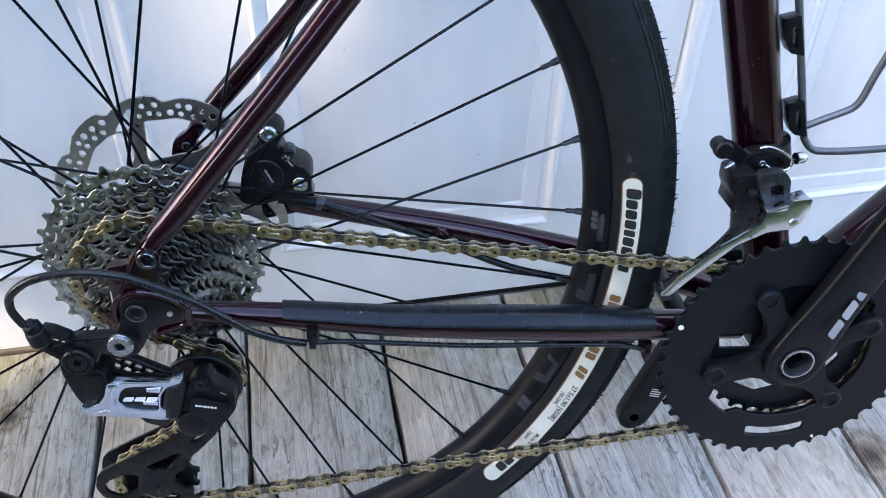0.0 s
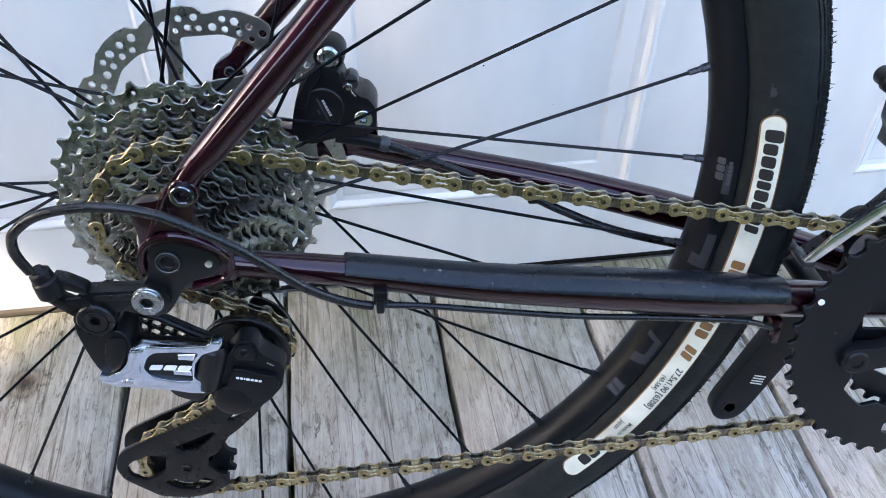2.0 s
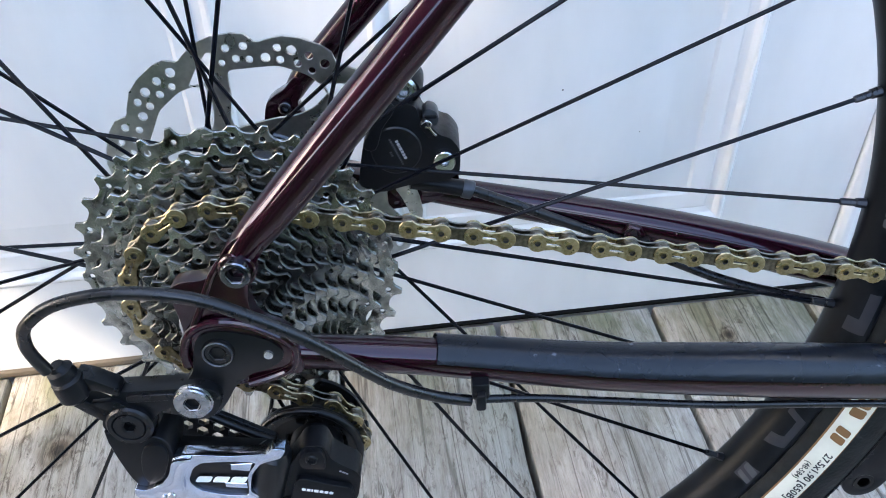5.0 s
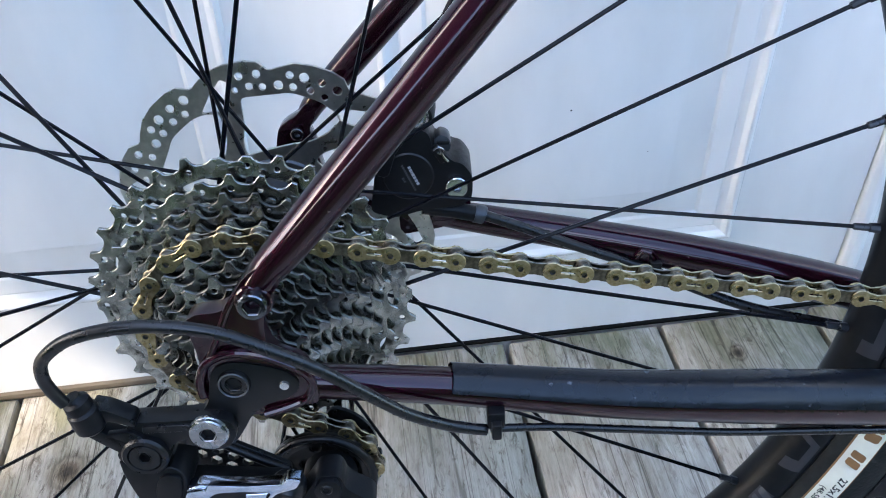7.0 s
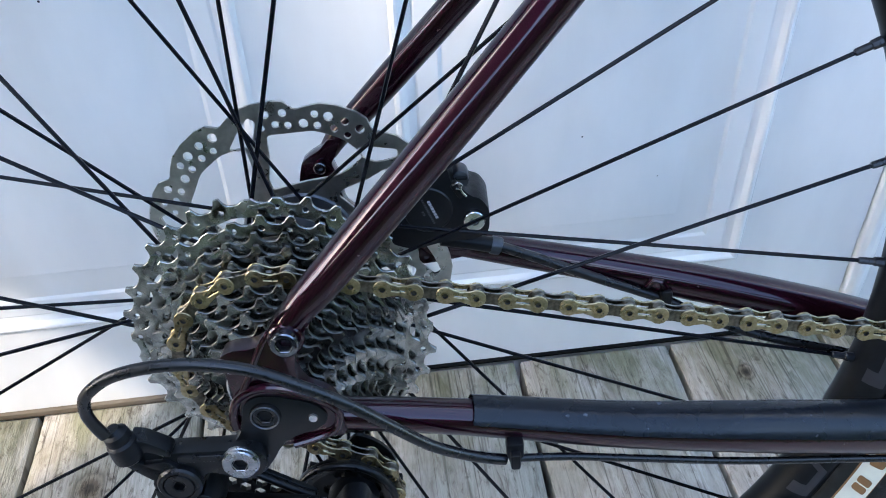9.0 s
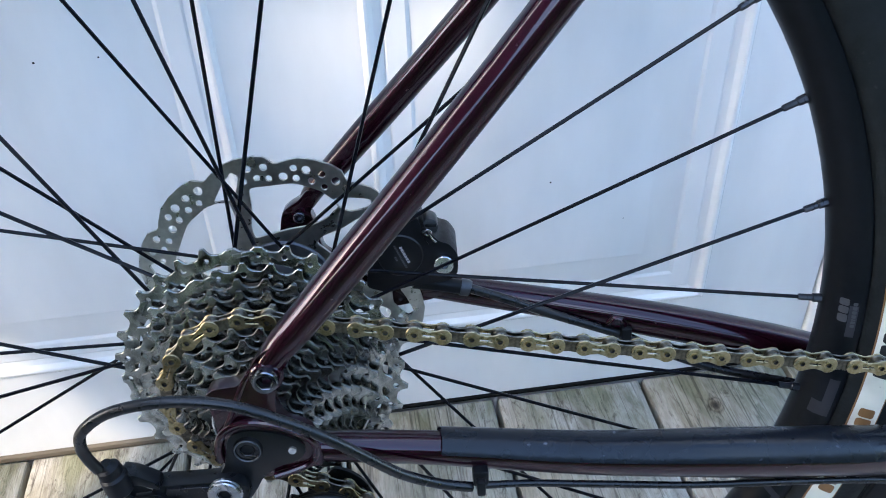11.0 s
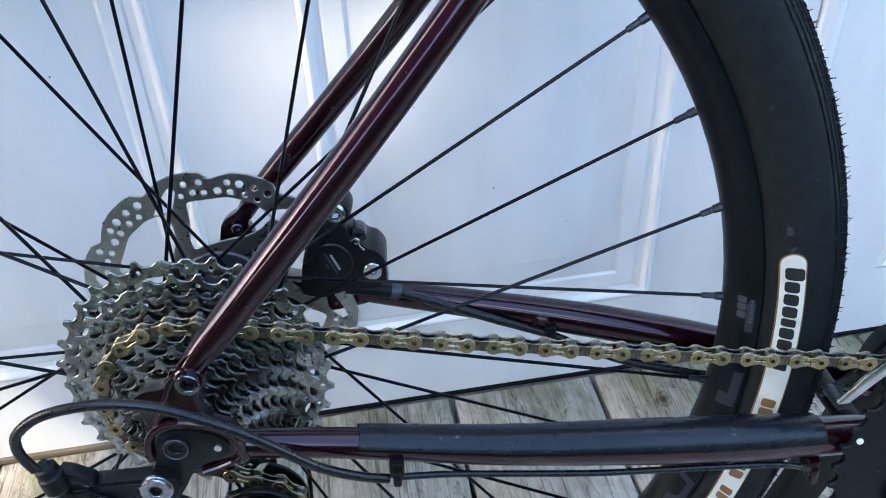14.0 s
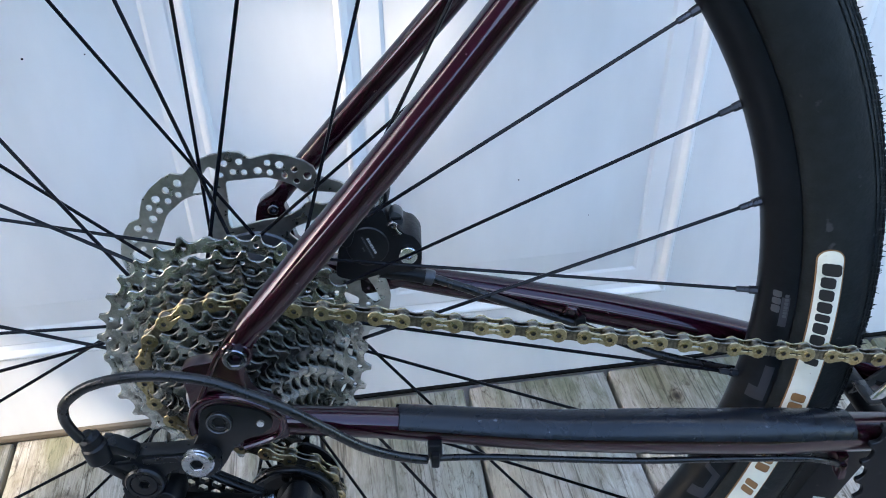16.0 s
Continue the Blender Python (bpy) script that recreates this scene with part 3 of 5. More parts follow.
def on_tyre(me_or_grid, deg, r_mid, lift, turn=1):
    """Bends a flat mesh (x along, y up, mm) round the tyre's near side: it runs clockwise with its top outward."""
    bm = bmesh.new()
    bm.from_mesh(me_or_grid)
    for v in bm.verts:
        r = r_mid + v.co.y
        a = radians(deg) - v.co.x / r_mid
        v.co = Vector((r * math.cos(a) * MM, -(tyre_half(r) + lift) * MM, r * math.sin(a) * MM))
    return bm


def on_rim(me, deg, r_mid, lift):
    bm = bmesh.new()
    bm.from_mesh(me)
    for v in bm.verts:
        r = r_mid + v.co.y
        a = radians(deg) - v.co.x / r_mid
        y = 14.9 - max(0.0, 296 - r) * 0.11 - max(0.0, 291.6 - r) * 0.414 - max(0.0, 287.4 - r) * 0.594 - max(0.0, 284.0 - r) * 0.9
        v.co = Vector((r * math.cos(a) * MM, -(y + lift) * MM, r * math.sin(a) * MM))
    return bm


def strip(length, height, r=0.0, cols=60, rows=4):
    """A flat rounded strip, cut fine enough to bend."""
    bm = bmesh.new()
    grid = []
    for i in range(cols + 1):
        x = -length / 2 * math.cos(math.pi * i / cols) if r > 3 else length * (i / cols - 0.5)
        e = max(0.0, abs(x) - (length / 2 - r))
        h = height / 2 - (r - math.sqrt(max(0.0, r * r - e * e)) if r else 0.0)
        grid.append([bm.verts.new((x, max(h, 0.05) * (2 * j / rows - 1), 0)) for j in range(rows + 1)])
    for a, b in zip(grid, grid[1:]):
        for j in range(rows):
            bm.faces.new((a[j], b[j], b[j + 1], a[j + 1]))
    me = bpy.data.meshes.new("strip")
    bm.to_mesh(me)
    bm.free()
    return me


def letter_bars(widths, height, gap, tall=(), lean=0.0):
    """A word that is drawn as plain rounded blocks, one mesh for each letter."""
    made = []
    total = sum(widths) + gap * (len(widths) - 1)
    x = -total / 2
    for i, w in enumerate(widths):
        h0, h1 = -height / 2, height / 2 * (1.0 if i in tall or not tall else 0.55)
        c = min(w, height) * 0.22
        cols = [(x, c), (x + c * 0.35, c * 0.3), (x + c, 0), (x + w / 2, 0), (x + w - c, 0), (x + w - c * 0.35, c * 0.3), (x + w, c)]
        prev, bm = None, bmesh.new()
        for cx, ins in cols:
            lo, hi = h0 + ins, h1 - ins
            cur = [bm.verts.new((cx + lean * h, h, 0)) for h in (lo, lo * 0.75 + hi * 0.25, (lo + hi) / 2, lo * 0.25 + hi * 0.75, hi)]
            if prev:
                for k in range(4):
                    bm.faces.new((prev[k], cur[k], cur[k + 1], prev[k + 1]))
            prev = cur
        x += w + gap
        made.append(bpy.data.meshes.new("mark"))
        bm.to_mesh(made[-1])
        bm.free()
    return made


def marks(bend, letters, deg, r_mid, lift, mat, label):
    for me in letters:
        part("mark", bend(me, deg, r_mid, lift), mat, wheel, label)


R_LAB = 308.6


def narrow(me, k):
    for v in me.vertices:
        v.co.x *= k
    return me


LAB_MID, LAB_LEN = -18.4, radians(52.6) * R_LAB
part("label_edge", on_tyre(strip(LAB_LEN + 1.4, 13.0, 6.4, 90), LAB_MID, R_LAB, 0.35), M_ORANGE, wheel, "orange-brown edge of the tyre label")
part("label", on_tyre(strip(LAB_LEN, 11.6, 5.7, 90), LAB_MID, R_LAB, 0.6), M_LABEL, wheel, "cream white tyre label")
marks(on_tyre, letter_bars((7.4, 6.6, 6.8, 6.6, 4.8, 6.6, 6.4, 6.6, 4.6), 9.2, 0.9, (0,), 0.12), 0.6, R_LAB + 0.8, 0.85, M_INK, "bold black brand mark")
marks(on_tyre, letter_bars((5.4, 5.2, 5.4, 5.2, 4.6, 4.4, 5.2, 2.6, 5.4, 5.4), 7.2, 0.9), -14.2, R_LAB, 0.85, M_ORANGE, "brown brand mark")
marks(on_tyre, letter_bars((4.4, 4.4), 7.2, 0.8, (), 0.2), -21.9, R_LAB, 0.85, M_ORANGE, "brown brand mark")
part("label_words", on_tyre(narrow(text_mesh("27.5x1.90 [650B]", 5.6, 0.13), 0.93), -27.6, R_LAB + 1.9, 0.85), M_INK, wheel, "black size lettering")
part("label_words", on_tyre(narrow(text_mesh("(48-584)", 4.0, 0.08), 0.92), -27.2, R_LAB - 3.0, 0.85), M_INK, wheel, "black size lettering")
part("label_words", on_tyre(narrow(text_mesh("Made in", 4.2, 0.06), 0.92), -35.0, R_LAB + 1.8, 0.85), M_INK, wheel, "black origin lettering")
part("label_words", on_tyre(narrow(text_mesh("Japan", 4.2, 0.06), 0.92), -35.0, R_LAB - 2.8, 0.85), M_INK, wheel, "black origin lettering")
marks(on_tyre, letter_bars((7.4, 7.4), 7.4, 0.6), -40.9, R_LAB, 0.85, M_INK, "black boxed mark")


def rim_shape(pts, deg, r_mid):
    """A flat angular graphic on the rim wall; pts run along the rim and outward, in mm."""
    bm = bmesh.new()
    vs = [bm.verts.new((x, y, 0)) for x, y in pts]
    bmesh.ops.triangle_fill(bm, use_beauty=True, edges=[bm.edges.new((vs[i - 1], vs[i])) for i in range(len(vs))])
    bmesh.ops.subdivide_edges(bm, edges=bm.edges[:], cuts=3, use_grid_fill=True)
    me = bpy.data.meshes.new("rim_mark")
    bm.to_mesh(me)
    bm.free()
    part("rim_mark", on_rim(me, deg, r_mid, 0.3), M_DIMPRINT, wheel, "grey angular rim graphic")


rim_shape([(-11, 4.5), (12, 4.5), (12, -4.5), (4, -4.5), (4, -0.5), (-11, -0.5)], -9.0, 289.4)
rim_shape([(-9, 4.5), (10, 4.5), (13, -4.5), (6, -4.5), (4, 0.5), (-7, 0.5), (-9, -4.5), (-13, -4.5)], -24.4, 289.4)
rim_shape([(-5, 4), (5, 4), (5, -4), (-5, -4)], -31.2, 289.4)
rim_shape([(-9, 4.6), (9, 4.6), (9, 0.6), (-9, 0.6)], 0.2, 288.6)
marks(on_rim, letter_bars((4, 4, 4.6), 3.6, 0.5), 1.4, 287.0, 0.6, M_GREYPRINT, "grey rim mark")
marks(on_rim, letter_bars((2, 2, 2, 2, 0.8, 1.6, 1.8), 2.0, 0.4), 1.0, 291.4, 0.6, M_GREYPRINT, "grey rim mark")
marks(on_rim, letter_bars((4, 3), 7, 2.0, (), 0.3), -31.2, 289.4, 0.6, M_GREYPRINT, "grey rim mark")

FL_D, FL_N, FL_R = -21.0, 35.0, 22.4
SPOKE_PULL = {7: 0.4, 8: 0.6, 9: 0.2, 10: 0.2, 11: 2.0, 12: 2.0, 14: 0.4}    # uneven lacing, in degrees
for k in range(SPOKES):
    ang = SPOKE_0 + 11.25 * k + (0.9 * math.sin(math.pi * (k - 5) / 11) if 5 < k < 16 else 0.0) + SPOKE_PULL.get(k, 0.0)
    far_side, ccw = k % 2 == 0, k % 4 in (0, 3)
    hx, hz = polar(FL_R, ang + (67.5 if ccw else -67.5))
    head_y = (FL_N if far_side else FL_D) + (1.4 if ccw else -1.4)
    nx, nz = polar(RIM_R, ang)
    foot, head = Vector((nx, 0.8 if far_side else -0.8, nz)), Vector((hx, head_y, hz))
    way = (head - foot).normalized()
    spoke = part("spoke", tube([foot + way * 8, head], 1.0, 8), M_SPOKE, wheel)
    part("nipple", tube([foot - way * 2, foot + way * 2.2, foot + way * 2.6, foot + way * 8.6, foot + way * 9.2, foot + way * 9.6], [2.5, 2.3, 1.8, 1.75, 1.6, 1.05], 8), M_NIPPLE, wheel)
part("hub", lathe([(0, 62), (9.5, 62), (9.5, 54), (24.6, 37.6), (25.4, 37), (25.4, 33.4), (24.6, 32.8), (14.5, 27), (12.5, 6), (14.5, -12), (24.6, -19.2), (25.4, -19.8), (25.4, -22.4), (24.4, -23), (17.6, -25), (17.6, -66), (0, -66)], 40), M_BLACK, wheel, "black wheel hub")


# -- brake rotor --
ROTOR_TURN = -3.5


def on_rotor(r, deg):
    x, z = polar(r, deg)
    return x - 1.0, z - 2.2


def rotor_outline():
    out = []
    for lobe in range(12):
        a0 = 61.0 + ROTOR_TURN + 30.0 * lobe
        for da, r in ((0.2, 75.0), (3.6, 78.8), (8, 79.8), (15, 79.8), (21, 79.0), (26.5, 76.2), (28.6, 75.0)):
            out.append(on_rotor(r + 1.3, a0 + da))
    return out


rotor_holes = []
for seg in range(6):
    base = 60.0 * seg + ROTOR_TURN
    for r, a, s in ((68.0, 164.8, 1.6), (74.4, 161.8, 1.9), (68.8, 158.8, 1.8), (74.5, 155.2, 2.0), (68.0, 153.6, 1.8), (69.1, 147.2, 2.3), (68.9, 141.5, 1.9), (74.5, 143.1, 1.9), (74.5, 137.9, 2.4), (68.9, 134.6, 1.9), (74.3, 131.4, 2.1), (67.9, 128.5, 1.8), (73.5, 125.0, 2.4)):
        rotor_holes.append(circle(*on_rotor(r, a + base), s, 12))
    rotor_holes.append(rounded([on_rotor(r, a + base) for a, r in ((108.8, 75.0), (106.3, 72), (109, 66), (112, 62), (119, 60.6), (122.6, 63.8), (116, 69))], 1.2, 2))
    rotor_holes.append(rounded([polar(r, a + base) for a, r in ((105.2, 62.0), (82.9, 63.6), (69.8, 62.8), (57.5, 60.0), (59.9, 49), (65.7, 42), (82.8, 36.1), (106.7, 33), (117, 33), (115.3, 39), (108.3, 48.6))], 3.0, 3))
rotor = part("brake_rotor", plate(rotor_outline(), 51.6, 53.4, [h for h in rotor_holes], 0.25), M_ROTOR, bicycle, "drilled steel brake disc with a wavy edge")
part("carrier", lathe([(14, 50.4), (27.5, 50.4), (28.5, 51.2), (28.5, 53.8), (27.5, 54.6), (20, 55.4), (20, 57.5), (14, 57.5)], 40, closed=True), M_CARRIER, rotor, "grey rotor centre")


# -- cassette --
cassette = empty("cassette", bicycle)


def sprocket_outline(teeth, phase):
    pr = 12.7 / (2 * math.sin(math.pi / teeth))
    step = 360.0 / teeth
    out = []
    for i in range(teeth):
        a = phase + i * step
        w = math.degrees(1.0 / pr)
        for da, r in ((-0.5 * step, pr - 3.5), (-0.5 * step + 2.3 * w, pr - 3.2), (-0.5 * step + 3.7 * w, pr - 2.3), (-0.5 * step + 4.55 * w, pr - 0.7), (-1.15 * w, pr + 0.9), (1.0 * w, pr + 0.9), (0.5 * step - 4.45 * w, pr - 0.7), (0.5 * step - 3.6 * w, pr - 2.3), (0.5 * step - 2.3 * w, pr - 3.2)):
            out.append(polar(r, a + da))
    return out, pr


def cut_teeth(teeth, phase, gates):
    """A sprocket's edge with low ramped teeth at its shifting gates."""
    out, pr = sprocket_outline(teeth, phase)
    for g in range(gates):
        first = round(g * teeth / gates)
        for k, low in ((0, 1.2), (1, 1.9)):
            i = (first + k) % teeth
            for j in range(2, 9):
                x, z = out[(i * 9 + j) % len(out)]
                r = math.hypot(x, z)
                cap = min(r, pr - low - (0.15 * (j - 5) if k else 0.0))
                out[(i * 9 + j) % len(out)] = (x * cap / r, z * cap / r)
    return out, pr


def sprocket(teeth, y, phase, index):
    gates = 4 if teeth > 26 else 3 if teeth > 18 else 2
    out, pr = cut_teeth(teeth, phase, gates) if teeth > 13 else sprocket_outline(teeth, phase)
    holes = []
    st = 360 / teeth
    if teeth >= 23:
        inner = pr - 17.5
        for i in range(teeth):
            if i % 5 != 4:
                holes.append(circle(*polar(pr - 5.1, phase + i * st), 1.3 if i % 2 else 1.15, 10))
        arms = 6 if teeth < 30 else 7
        for i in range(arms * 2):
            a, w = phase + i * 180 / arms, 180 / arms * 0.33
            r0, r1 = pr - 15.2, pr - 9.8
            holes.append(rounded([polar(r0, a - w), polar(r1, a - w), polar(r1 + 0.8, a), polar(r1, a + w), polar(r0, a + w), polar(r0 - 0.4, a)], 1.5, 2))
        holes.append(circle(0, 0, inner, 48))
    else:
        holes.append(circle(0, 0, max(17.7, pr - 15.0) if teeth > 17 else min(17.0, pr - 6.4), 32))
        if teeth > 13:
            for i in range(teeth):
                holes.append(circle(*polar(pr - 5.0, phase + (i + 0.1) * st), 1.15, 8))
    bits = [plate(out, y - 0.8, y + 0.8, holes, 0.28)]
    if teeth > 13:
        # pressed ramps by the gates and stamped marks, on the face towards the next smaller sprocket
        for g in range(gates * 2):
            a = phase + (round(g * teeth / gates / 2) + 0.3) * st
            bits.append(plate(rounded([polar(pr - 2.9, a - 0.1 * st), polar(pr - 4.4, a + 0.75 * st), polar(pr - 7.0, a + 0.6 * st), polar(pr - 5.6, a - 0.3 * st)], 0.9, 2), y - 1.25, y - 0.7, (), 0.4, 2))
        for g in range(gates):
            for k in range(4):
                a = phase + (round((g + 0.5) * teeth / gates) + 0.36 + 0.09 * k) * st
                bits.append(plate([polar(pr - 5.6, a), polar(pr - 5.6, a + 0.05 * st), polar(pr - 6.8, a + 0.05 * st), polar(pr - 6.8, a)], y - 0.98, y - 0.8, (), 0.0))
    whole = join(*bits)
    me = to_mesh("sprocket", whole, M_STEEL)
    if teeth < 30:
        me.materials.append(M_GREASE)
        for f in me.polygons:
            if abs(f.normal.y) < 0.9:
                f.material_index = 1
    cog = part("sprocket", me, None, cassette, "toothed steel sprocket with %d teeth" % teeth)
    if 13 <= teeth <= 27:
        for i in range(0, teeth, 2):
            p = polar(pr - 5.6 + (i % 4) * 0.3, phase + (i + 0.5) * st)
            part("rivet", pin_dot, None, cassette, at=Matrix.Translation(Vector((p[0], y - 0.85, p[1])) * MM))
    return cog


pin_dot = to_mesh("rivet", lathe([(0, -0.45), (0.65, -0.38), (1.0, 0), (1.0, 0.3)], 10), M_GREASE)
TEETH = (34, 30, 27, 25, 23, 21, 19, 17, 15, 13, 11)
for i, t in enumerate(TEETH):
    sprocket(t, -30.0 - 3.7 * i, 7.0 * i, i)
part("carrier", lathe([(17.8, -25), (17.8, -64), (19, -64), (19, -26), (24, -25)], 40, closed=True), M_CARRIER, cassette, "grey sprocket carrier")
for i in range(6):
    part("rivet", lathe([(0, -0.5), (1.0, -0.5), (1.2, -1.0), (2.2, -1.0), (2.5, 0)], 14, (*[polar(51, 60 * i + 14)[0], -35.4], polar(51, 60 * i + 14)[1])), M_STEEL, cassette)
part("lockring", lathe([(10, -66), (10, -70), (15.4, -70), (17, -69), (17, -66)], 32), M_BOLT, cassette, "silver lockring")

# -- chain: ring, sprocket, guide pulley, tension pulley --
CHAIN_COG, CHAIN_RING = -48.5, -43.5
GUIDE, TENSION = (25.0, -80.0), (-22.4, -168.2)
STOPS = [(BB, 61.6, 1), ((0.0, 0.0), 41.6, 1), (GUIDE, 22.5, -1), (TENSION, 26.2, 1)]


def belt(stops):
    """The closed line of a belt round circles; each is (centre, radius, +1 counter-clockwise or -1)."""
    n, lines = len(stops), []
    for i in range(n):
        (c1, r1, s1), (c2, r2, s2) = stops[i], stops[(i + 1) % n]
        d = Vector(c2) - Vector(c1)
        k = s2 * r2 - s1 * r1
        delta = math.asin(k / d.length)
        a = math.atan2(d.y, d.x) - delta
        u = Vector((math.cos(a), math.sin(a)))
        nl = Vector((-u.y, u.x))
        lines.append((Vector(c1) - nl * s1 * r1, Vector(c2) - nl * s2 * r2))
    pts = []
    for i in range(n):
        p, q = lines[i]
        steps = max(2, int((q - p).length / 2))
        pts += [tuple(p.lerp(q, j / steps)) for j in range(steps)]
        c, r, s = stops[(i + 1) % n]
        a0 = math.atan2(q.y - c[1], q.x - c[0])
        nxt = lines[(i + 1) % n][0]
        a1 = math.atan2(nxt.y - c[1], nxt.x - c[0])
        while s * (a1 - a0) < 0:
            a1 += s * 2 * math.pi
        steps = max(2, int(abs(a1 - a0) * r / 2))
        pts += [(c[0] + r * math.cos(a0 + (a1 - a0) * j / steps), c[1] + r * math.sin(a0 + (a1 - a0) * j / steps)) for j in range(steps)]
    return pts


def pins_on(pts, pitch, start):
    """Points along a closed line, each one pitch further on than the last."""
    cum = [0.0]
    for a, b in zip(pts, pts[1:] + pts[:1]):
        cum.append(cum[-1] + math.hypot(b[0] - a[0], b[1] - a[1]))

    def at(s):
        s = s % cum[-1]
        i = int(np.searchsorted(cum, s, side="right")) - 1
        a, b = pts[i % len(pts)], pts[(i + 1) % len(pts)]
        f = (s - cum[i]) / max(1e-9, cum[i + 1] - cum[i])
        return a[0] + (b[0] - a[0]) * f, a[1] + (b[1] - a[1]) * f
    count = int(cum[-1] / pitch / 2) * 2
    return [at(start + cum[-1] * i / count) for i in range(count)], at


def chain_y(x):
    return CHAIN_COG + (CHAIN_RING - CHAIN_COG) * min(1.0, max(0.0, x / BB[0]))


def link_outline(r, waist):
    pts = [(6.35 + r * math.cos(radians(a)), r * math.sin(radians(a))) for a in range(-130, 131, 26)]
    pts += [(0, waist)]
    pts += [(-6.35 + r * math.cos(radians(a)), r * math.sin(radians(a))) for a in range(50, 311, 26)]
    pts += [(0, -waist)]
    return pts


slot = rounded([(-2.9, -0.4), (2.9, -0.4), (2.9, 0.4), (-2.9, 0.4)], 0.35, 2)
eyes = [circle(-6.35, 0, 1.75, 10), circle(6.35, 0, 1.75, 10)]
outer_me = to_mesh("outer_link", join(plate(link_outline(4.15, 2.3), -3.35, -2.45, [slot, *eyes], 0.22), plate(link_outline(4.15, 2.3), 2.45, 3.35, [slot, *eyes], 0.22)), M_GOLD)
inner_me = to_mesh("inner_link", join(plate(link_outline(4.1, 2.7), -2.25, -1.35, (), 0.22), plate(link_outline(4.1, 2.7), 1.35, 2.25, (), 0.22), *[lathe([(3.8, -1.3), (3.8, 1.3)], 14, (x, 0, 0)) for x in (-6.35, 6.35)]), M_LINK)
pin_me = to_mesh("pin", join(lathe([(1.15, -3.2), (1.2, -3.6), (1.9, -3.55), (2.0, -3.2), (2.0, 3.2), (1.75, 3.5), (0, 3.5)], 12), lathe([(1.15, -3.5), (1.15, 2.8), (0, 2.8)], 10)), M_GOLD)
pin_me.materials.append(M_HOLE)
for f in pin_me.polygons:
    if math.hypot(f.center.x, f.center.z) < 1.16 * MM:
        f.material_index = 1
chain = empty("chain", bicycle)
chain_pins, _ = pins_on(belt(STOPS), 12.7, 376.6)
# the slack runs hang a little
chain_pins = [(x, z - 2.6 * math.sin(math.pi * min(1.0, (x + 22) / 500)) if z < -100 and x > -22 else z) for x, z in chain_pins]
chain_pins = [(x, z - 2.6 * math.sin(math.pi * (x - 8) / 425) if z > -30 and 8 < x < 433 else z) for x, z in chain_pins]
for i in range(len(chain_pins)):
    a, b = chain_pins[i], chain_pins[(i + 1) % len(chain_pins)]
    ya, yb = chain_y(a[0]), chain_y(b[0])
    mid = Vector(((a[0] + b[0]) / 2, (ya + yb) / 2, (a[1] + b[1]) / 2)) * MM
    turn = math.degrees(math.atan2(b[1] - a[1], b[0] - a[0]))
    m = Matrix.Translation(mid) @ pose(0, 0, 0, 0, -turn, 0)
    part("outer_link" if i % 2 == 0 else "inner_link", outer_me if i % 2 == 0 else inner_me, None, chain, at=m)
    part("pin", pin_me, None, chain, at=Matrix.Translation(Vector((a[0], ya, a[1])) * MM))

# -- frame --
SEAT_FOOT, SEAT_DIR = Vector((BB[0] + 7.5, 0, BB[1])), Vector((-0.2585, 0, 0.966))
frame_set = empty("frame", bicycle)


def stay_path(side):
    z = (-4, -14, -27.5, -38.4, -51.4, -63.6, -75.5) if side < 0 else (-6, -17.5, -29.5, -41.5, -55.5, -68, -84)
    y = (80.5, 75, 69, 61.2, 50, 37.4, 26) if side < 0 else (80.5, 75, 69, 62, 54, 46, 34)
    return smooth([(x, side * w, h) for x, w, h in zip((24, 82, 150, 216, 281, 333, 395), y, z)], 5, False)


STAY_R = [6.6, 7.6, 9.2, 10.8, 11.5, 10.9, 10.5]
radii = []
for i in range(6):
    radii += [STAY_R[i] + (STAY_R[i + 1] - STAY_R[i]) * j / 5 for j in range(5)]
radii.append(STAY_R[-1])
for side in (-1, 1):
    part("chainstay", tube(stay_path(side), radii, 24), M_PAINT, frame_set, "glossy maroon chainstay tube")
    line = [(12, 84.6, 36), (19.5, 82.8, 47), (37, 79.2, 66), (112.5, 63, 151), (210, 42, 267), (308, 20, 383)]
    path = smooth([(x, side * y, z) for x, y, z in line], 4, False)
    part("seatstay", tube(path, [5.0 + 2.8 * min(1.0, i / 9) for i in range(len(path))], 28), M_PAINT, frame_set, "slim glossy maroon seatstay tube")
part("seat_tube", tube([SEAT_FOOT, SEAT_FOOT + SEAT_DIR * 250, SEAT_FOOT + SEAT_DIR * 560], 16.2, 32), M_PAINT, frame_set, "glossy maroon seat tube")
part("down_tube", tube([SEAT_FOOT, SEAT_FOOT + Vector((430, 0, 470))], 17.5, 32), M_PAINT, frame_set, "glossy maroon down tube")
part("bottom_bracket_shell", lathe([(15, -36), (20, -36), (20.5, -35), (20.5, 35), (20, 36), (15, 36)], 36, (BB[0], 0, BB[1])), M_PAINT, frame_set, "maroon bottom bracket shell")
part("chainstay_bridge", tube([(352, -44, -66), (352, 44, -66)], 7, 16), M_PLASTIC, frame_set)

DROP = [(x + 2.0, z + 2.0) for x, z in ((-13.2, 26.4), (-12, 28.8), (-8, 30.6), (-1, 31.4), (3.2, 34), (6, 39), (12, 47), (21, 50), (23, 44), (18, 36), (15.0, 27), (14.5, 18), (17.5, 11.5), (27, 5.5), (31, -10), (24, -12.5), (12, -15.5), (4, -16.5), (-5, -15), (-11, -8), (-12.4, 0), (-11, 6), (-11.4, 13), (-12.4, 20))]
